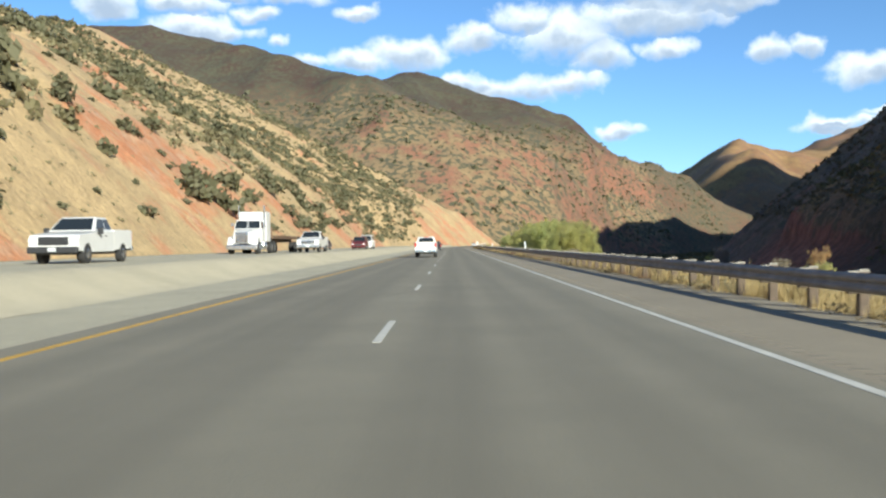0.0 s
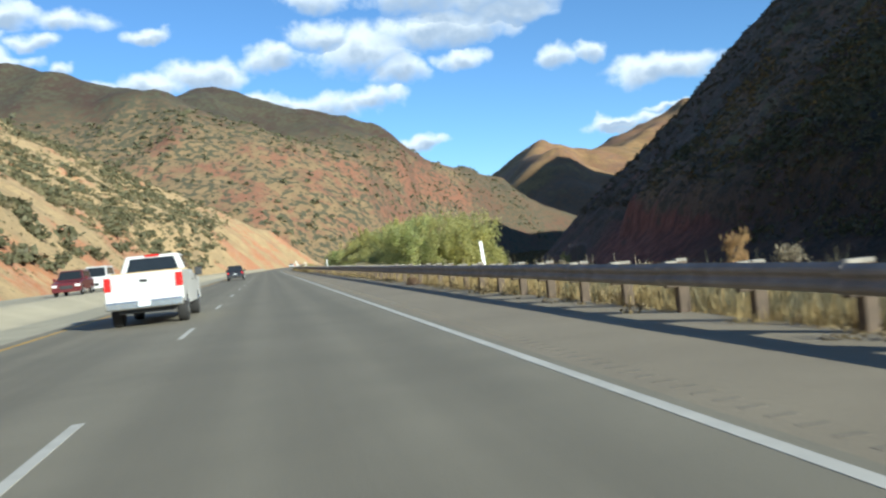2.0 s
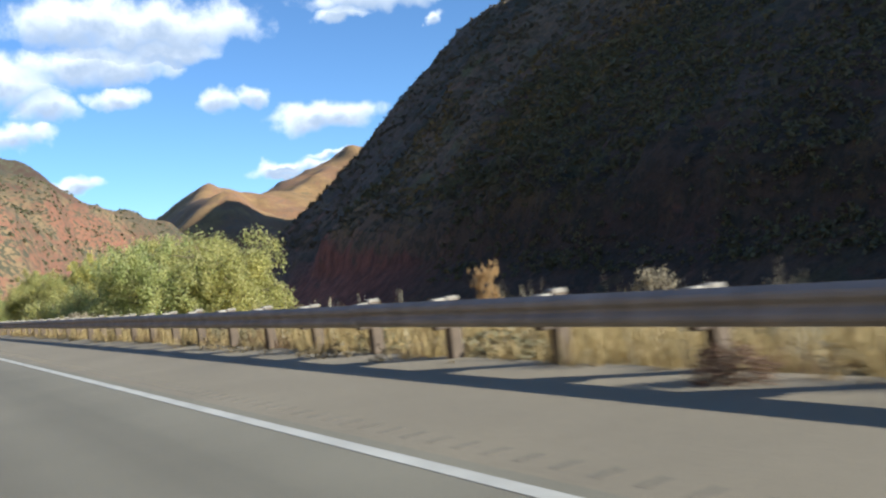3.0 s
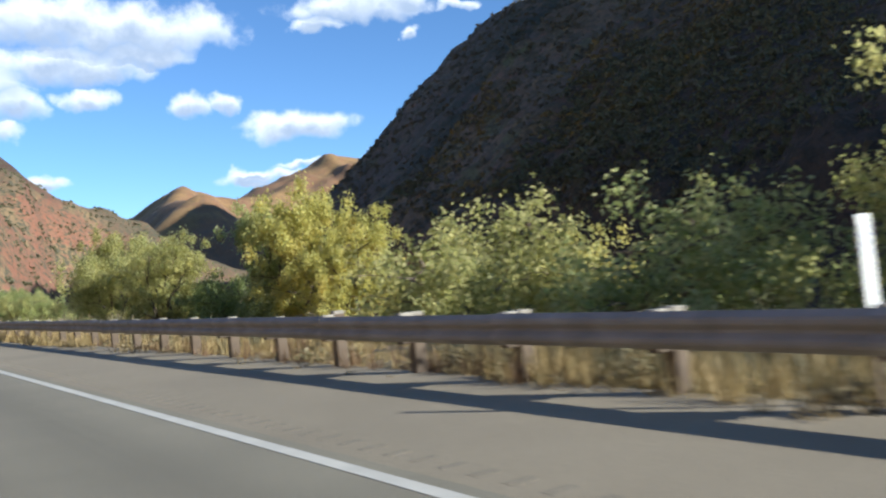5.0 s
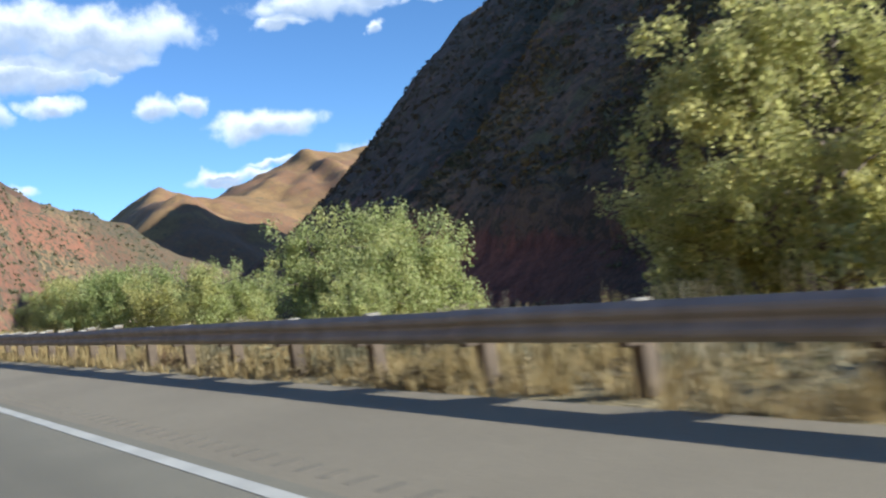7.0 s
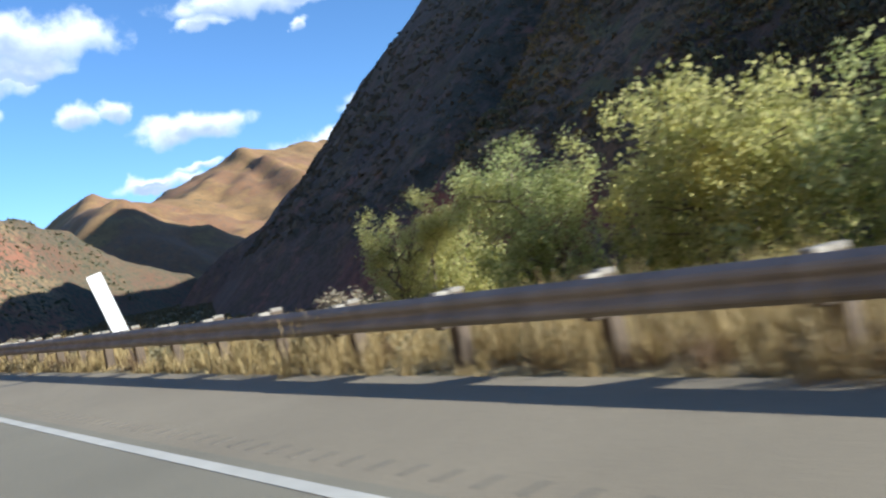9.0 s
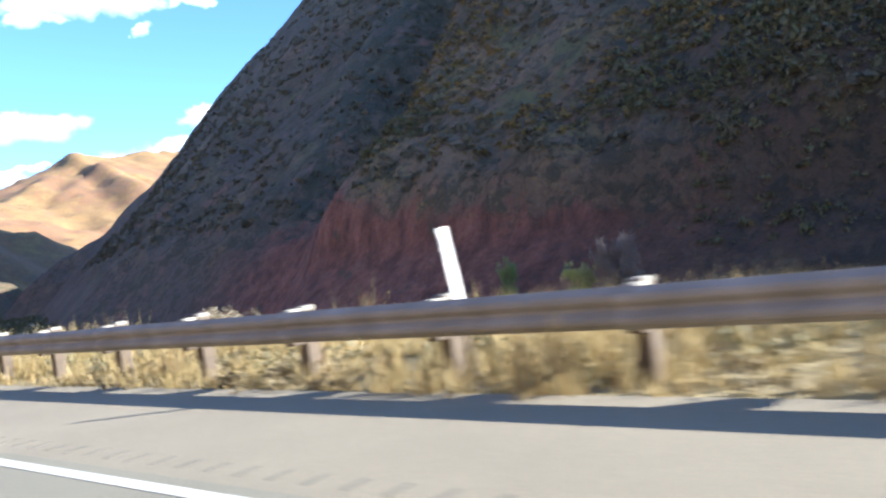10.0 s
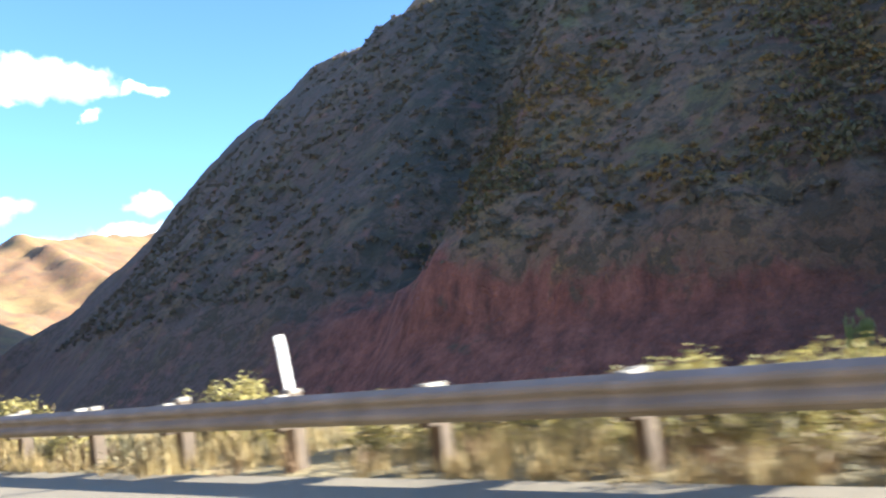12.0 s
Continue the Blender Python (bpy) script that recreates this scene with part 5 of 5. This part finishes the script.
def passenger_car(name, category, paint, label, length, width, roof, belt, rear_y, front_y, top_rear, top_front, hood):
    """A closed car, its nose to +y."""
    base = tagged(new(name), label, category)
    e = length / 2
    fa, ra, r = e - 0.85, -e + 0.85, 0.34
    body = [(-e + 0.1, 0.34)] + arch(ra, 0.40, 0.30)[::-1] + arch(fa, 0.40, 0.30)[::-1] + [(e - 0.06, 0.34), (e, 0.62), (e - 0.12, hood - 0.12), (front_y, hood), (rear_y, belt), (-e + 0.02, belt - 0.06), (-e, 0.55)]
    part("body", soft_prism(body, -width / 2, width / 2, 0.06), paint, base)
    corners = cabin_corners(rear_y, front_y, belt - 0.06, width / 2 - 0.05, top_rear, top_front, roof, width / 2 - 0.24)
    cab = part("cab", cabin(corners), paint, base)
    part("rear_window", pane(corners, 0, 0.08, 0.92, 0.18, 0.88), GLASS, cab)
    part("windshield", pane(corners, 2, 0.05, 0.95, 0.12, 0.90), GLASS, cab)
    for side in (1, 3):
        for u0, u1 in ((0.06, 0.32), (0.35, 0.62), (0.65, 0.92)):
            part("side_window", pane(corners, side, u0, u1, 0.20, 0.86), GLASS, cab)
    for sx in (-1, 1):
        part("tail_light", soft_box(sx * (width / 2 - 0.16) - 0.11, sx * (width / 2 - 0.16) + 0.11, -e - 0.02, -e + 0.08, belt - 0.30, belt - 0.10, 0.02), RED_LAMP, base)
        part("headlight", soft_box(sx * (width / 2 - 0.22) - 0.17, sx * (width / 2 - 0.22) + 0.17, e - 0.12, e + 0.005, 0.62, 0.78, 0.03), CLEAR_LAMP, base)
    part("grille", soft_box(-0.42, 0.42, e - 0.06, e + 0.012, 0.46, 0.72, 0.02), TRIM, base)
    part("front_bumper", soft_box(-width / 2 + 0.04, width / 2 - 0.04, e - 0.10, e + 0.05, 0.28, 0.46, 0.04), paint, base)
    part("rear_bumper", soft_box(-width / 2 + 0.04, width / 2 - 0.04, -e - 0.06, -e + 0.10, 0.36, 0.56, 0.04), TRIM, base)
    part("number_plate", soft_box(-0.16, 0.16, -e - 0.03, -e + 0.02, 0.70, 0.83, 0.004, 1), PLATE, base)
    wheels(base, (ra, fa), width / 2 - 0.01, r, 0.22, SILVER_CAR)
    mirror_pair(base, width / 2 - 0.05, front_y - 0.35, belt + 0.06, paint)
    return base


def semi_tractor():
    """A long-nosed road tractor, its nose to +y."""
    base = tagged(new("semi_truck"), "white long-nosed semi truck with a sleeper cab", "semi truck")
    hood = [(0.9, 0.95), (0.9, 2.05), (2.7, 1.78), (2.95, 1.60), (3.0, 0.80)]
    part("hood", soft_prism(hood, -0.72, 0.72, 0.10), WHITE_CAR, base)
    corners = cabin_corners(-0.6, 1.05, 2.0, 1.10, -0.55, 0.72, 2.75, 1.0)
    cab = part("cab", cabin(corners, 0.08), WHITE_CAR, base)
    part("windshield", pane(corners, 2, 0.04, 0.485, 0.08, 0.88), GLASS, cab)
    part("windshield", pane(corners, 2, 0.515, 0.96, 0.08, 0.88), GLASS, cab)
    part("side_window", pane(corners, 1, 0.45, 0.94, 0.08, 0.85), GLASS, cab)
    part("side_window", pane(corners, 3, 0.06, 0.55, 0.08, 0.85), GLASS, cab)
    part("door", soft_box(-1.13, 1.13, -0.55, 0.9, 0.85, 2.02, 0.05), WHITE_CAR, cab)
    part("sleeper", soft_box(-1.18, 1.18, -2.35, -0.58, 0.95, 3.45, 0.12, 3), WHITE_CAR, base)
    for k in range(5):
        part("marker_light", soft_box(-0.74 + 0.36 * k, -0.66 + 0.36 * k, 0.62, 0.72, 2.74, 2.80, 0.012), AMBER, cab)
    grille = part("grille", soft_box(-0.52, 0.52, 2.86, 3.04, 0.85, 1.72, 0.04), CHROME, base, "tall chrome grille")
    for k in range(9):
        part("bar", soft_box(-0.44 + 0.10 * k, -0.40 + 0.10 * k, 3.02, 3.06, 0.92, 1.66, 0.008, 1), TRIM, grille)
    part("bumper", soft_box(-1.2, 1.2, 2.9, 3.2, 0.35, 0.72, 0.06), CHROME, base)
    for sx in (-1, 1):
        wing = [(1.35, 0.62), (1.5, 1.22), (1.9, 1.40), (2.5, 1.34), (2.9, 1.0), (2.92, 0.72), (2.55, 0.72), (2.4, 1.06), (2.05, 1.16), (1.75, 1.02), (1.6, 0.62)]
        part("fender", soft_prism(wing, sx * 0.95 - 0.24, sx * 0.95 + 0.24, 0.04), WHITE_CAR, base)
        part("headlight", soft_box(sx * 0.92 - 0.16, sx * 0.92 + 0.16, 2.84, 2.97, 0.95, 1.15, 0.03), CLEAR_LAMP, base)
        part("fuel_tank", drum_y(0.33, -0.5, 1.0, sx * 0.98, 0.62), CHROME, base)
        part("exhaust_stack", tube(0.08, 1.2, 3.95, sx * 1.05, -0.50), CHROME, base)
    part("frame_rail", soft_box(-0.45, 0.45, -4.6, 1.2, 0.72, 0.98, 0.02), TRIM, base)
    wheels(base, (2.15, -2.6, -3.9), 1.22, 0.52, 0.34, CHROME)
    mirror_pair(base, 1.15, 0.75, 2.35, CHROME)
    return base


def drum_y(r, y0, y1, x, z):
    bm = bmesh.new()
    bmesh.ops.create_cone(bm, cap_ends=True, segments=20, radius1=r, radius2=r, depth=y1 - y0, matrix=Matrix.Translation((x, (y0 + y1) / 2, z)) @ pose(0, 0, 0, 90, 0, 0))
    bmesh.ops.bevel(bm, geom=[e for e in bm.edges if e.calc_face_angle(0) > 1.0], offset=0.04, segments=2, affect="EDGES", profile=0.5)
    return bm


def tube(r, z0, z1, x, y):
    bm = bmesh.new()
    bmesh.ops.create_cone(bm, cap_ends=True, segments=14, radius1=r, radius2=r, depth=z1 - z0, matrix=Matrix.Translation((x, y, (z0 + z1) / 2)))
    return bm


def flatbed_trailer():
    base = tagged(new("flatbed_trailer"), "brown steel flatbed trailer coupled behind the truck", "trailer")
    part("deck", soft_box(-1.28, 1.28, -12.0, 0.9, 1.30, 1.46, 0.03), RUST_STEEL, base)
    for sx in (-1, 1):
        part("beam", soft_box(sx * 0.5 - 0.08, sx * 0.5 + 0.08, -11.8, 0.4, 0.95, 1.30, 0.02), RUST_STEEL, base)
        part("rail", soft_box(sx * 1.27 - 0.05, sx * 1.27 + 0.05, -12.0, 0.9, 1.22, 1.52, 0.015), RUST_STEEL, base)
        part("landing_leg", soft_box(sx * 0.6 - 0.06, sx * 0.6 + 0.06, -2.0, -1.85, 0.25, 1.0, 0.015), TRIM, base)
    part("headboard", soft_box(-1.25, 1.25, 0.82, 0.92, 1.46, 2.2, 0.03), RUST_STEEL, base)
    wheels(base, (-9.6, -10.9), 1.25, 0.5, 0.5, CHROME)
    return base


FAR_ROAD = 0.62
lead = pickup_truck(WHITE_CAR, "white pickup truck with red tail lights and chrome bumper")
lead.matrix_basis = pose(-3.1, 83.0, 0)
bm = soft_box(-1.02, 0.98, -0.07, 0.07, 0.0, 0.04, 0.008)
box(bm, -0.95, 1.0, -0.30, -0.16, 0.0, 0.04)
box(bm, -0.98, 1.02, 0.14, 0.28, 0.0, 0.04)
board = tagged(finish("lumber_boards", bm, LUMBER), "yellow lumber boards laid across the pickup bed", "lumber")
board.matrix_basis = pose(-3.1, 83.0 - 1.6, 1.405)
for paint, x, y, label, face in ((WHITE_CAR, -16.3, 37.0, "white work pickup truck with black grille", TRIM), (WHITE_CAR, -13.5, 81.0, "white pickup truck with chrome grille", CHROME)):
    pickup_truck(paint, label, face).matrix_basis = pose(x, y, FAR_ROAD, 0, 0, 180)
semi_tractor().matrix_basis = pose(-17.2, 72.0, FAR_ROAD, 0, 0, 180)
flatbed_trailer().matrix_basis = pose(-17.2, 75.6, FAR_ROAD, 0, 0, 180)
passenger_car("sedan", "car", BLACK_CAR, "black sedan on the far carriageway", 4.7, 1.84, 1.44, 0.98, -1.75, 1.25, -0.95, 0.35, 0.92).matrix_basis = pose(-17.2, 112.0, FAR_ROAD, 0, 0, 180)
passenger_car("suv", "car", MAROON_CAR, "dark maroon sport utility car with raised roof", 4.8, 1.95, 1.76, 1.08, -2.2, 1.1, -1.9, 0.3, 1.04).matrix_basis = pose(-13.5, 123.0, FAR_ROAD, 0, 0, 180)
passenger_car("van", "van", WHITE_CAR, "white van with a roof rack on the far carriageway", 5.4, 2.0, 2.05, 1.15, -2.5, 1.7, -2.4, 0.9, 1.10).matrix_basis = pose(-13.5, 133.0, FAR_ROAD, 0, 0, 180)
passenger_car("sedan", "car", SILVER_CAR, "silver sedan on the far carriageway", 4.7, 1.84, 1.46, 0.98, -1.75, 1.25, -0.95, 0.35, 0.92).matrix_basis = pose(-17.0, 160.0, FAR_ROAD, 0, 0, 180)
passenger_car("suv", "car", BLACK_CAR, "black sport utility car ahead in the passing lane", 4.8, 1.95, 1.76, 1.08, -2.2, 1.1, -1.9, 0.3, 1.04).matrix_basis = pose(-3.6, 165.0, 0)
passenger_car("sedan", "car", WHITE_CAR, "white sedan far ahead on the highway", 4.7, 1.84, 1.46, 0.98, -1.75, 1.25, -0.95, 0.35, 0.92).matrix_basis = pose(0.6, 372.0, 0)

# ================= road sign =================
SIGN_GREEN = plain("green_sign_sheet", (0.02, 0.20, 0.10), 0.4, vary=0.08, bump=0.02)
sign = tagged(new("road_sign"), "green highway sign on two steel posts", "road sign")
sign.matrix_basis = pose(33.0, 437.0, -1.8, 0, 0, -8)
part("panel", soft_box(-0.95, 0.95, -0.02, 0.02, 2.2, 4.6, 0.01, 1), SIGN_GREEN, sign)
for sx in (-0.6, 0.6):
    part("post", soft_box(sx - 0.05, sx + 0.05, 0.02, 0.12, -0.8, 4.5, 0.01, 1), STEEL, sign)
for k, w in ((0, 1.4), (1, 1.1), (2, 1.3)):
    part("lettering", soft_box(-w / 2, w / 2, -0.026, -0.021, 2.55 + 0.65 * k, 2.85 + 0.65 * k, 0.001, 1), WHITE_PLASTIC, sign)

# ================= the road's curve =================


def reach(x):
    """How much of the road's swing the land takes at x: all of it on the road bed, none at the hills and the river."""
    return smooth(x, -60, -24) * (1 - smooth(x, 30, 130))


def swung(m, along=0.0, share=1.0):
    """The pose m moved and turned with the road."""
    at = m.translation
    y = at.y + along
    slope = float(swing(y + 1.0) - swing(y - 1.0)) / 2.0
    return Matrix.Translation((at.x + share * float(swing(y)), at.y, at.z)) @ Matrix.Rotation(-math.atan(slope) * share, 4, "Z") @ Matrix.Translation(-at) @ m


LAND = ("mountain", "mountain_shrubs", "hillside", "hill_shrubs", "bank_shrubs", "road_sign")
for ob in list(scene.objects):
    if ob.parent or ob.type not in ("MESH", "EMPTY") or ob.name.split(".")[0] in LAND:
        continue
    if ob == guardrail:
        for piece in ob.children:
            piece.matrix_basis = swung(piece.matrix_basis, RAIL_FROM)
    elif ob.type == "MESH" and ob.data.users == 1 and max(v[1] for v in ob.bound_box) - min(v[1] for v in ob.bound_box) > 20:
        co = np.empty(len(ob.data.vertices) * 3, dtype=np.float32)
        ob.data.vertices.foreach_get("co", co)
        co = co.reshape(-1, 3)
        co[:, 0] += swing(co[:, 1]) * reach(co[:, 0])
        ob.data.vertices.foreach_set("co", co.ravel())
        ob.data.update()
    else:
        at = ob.matrix_basis.translation
        ob.matrix_basis = swung(ob.matrix_basis, 0.0, float(reach(at.x)))
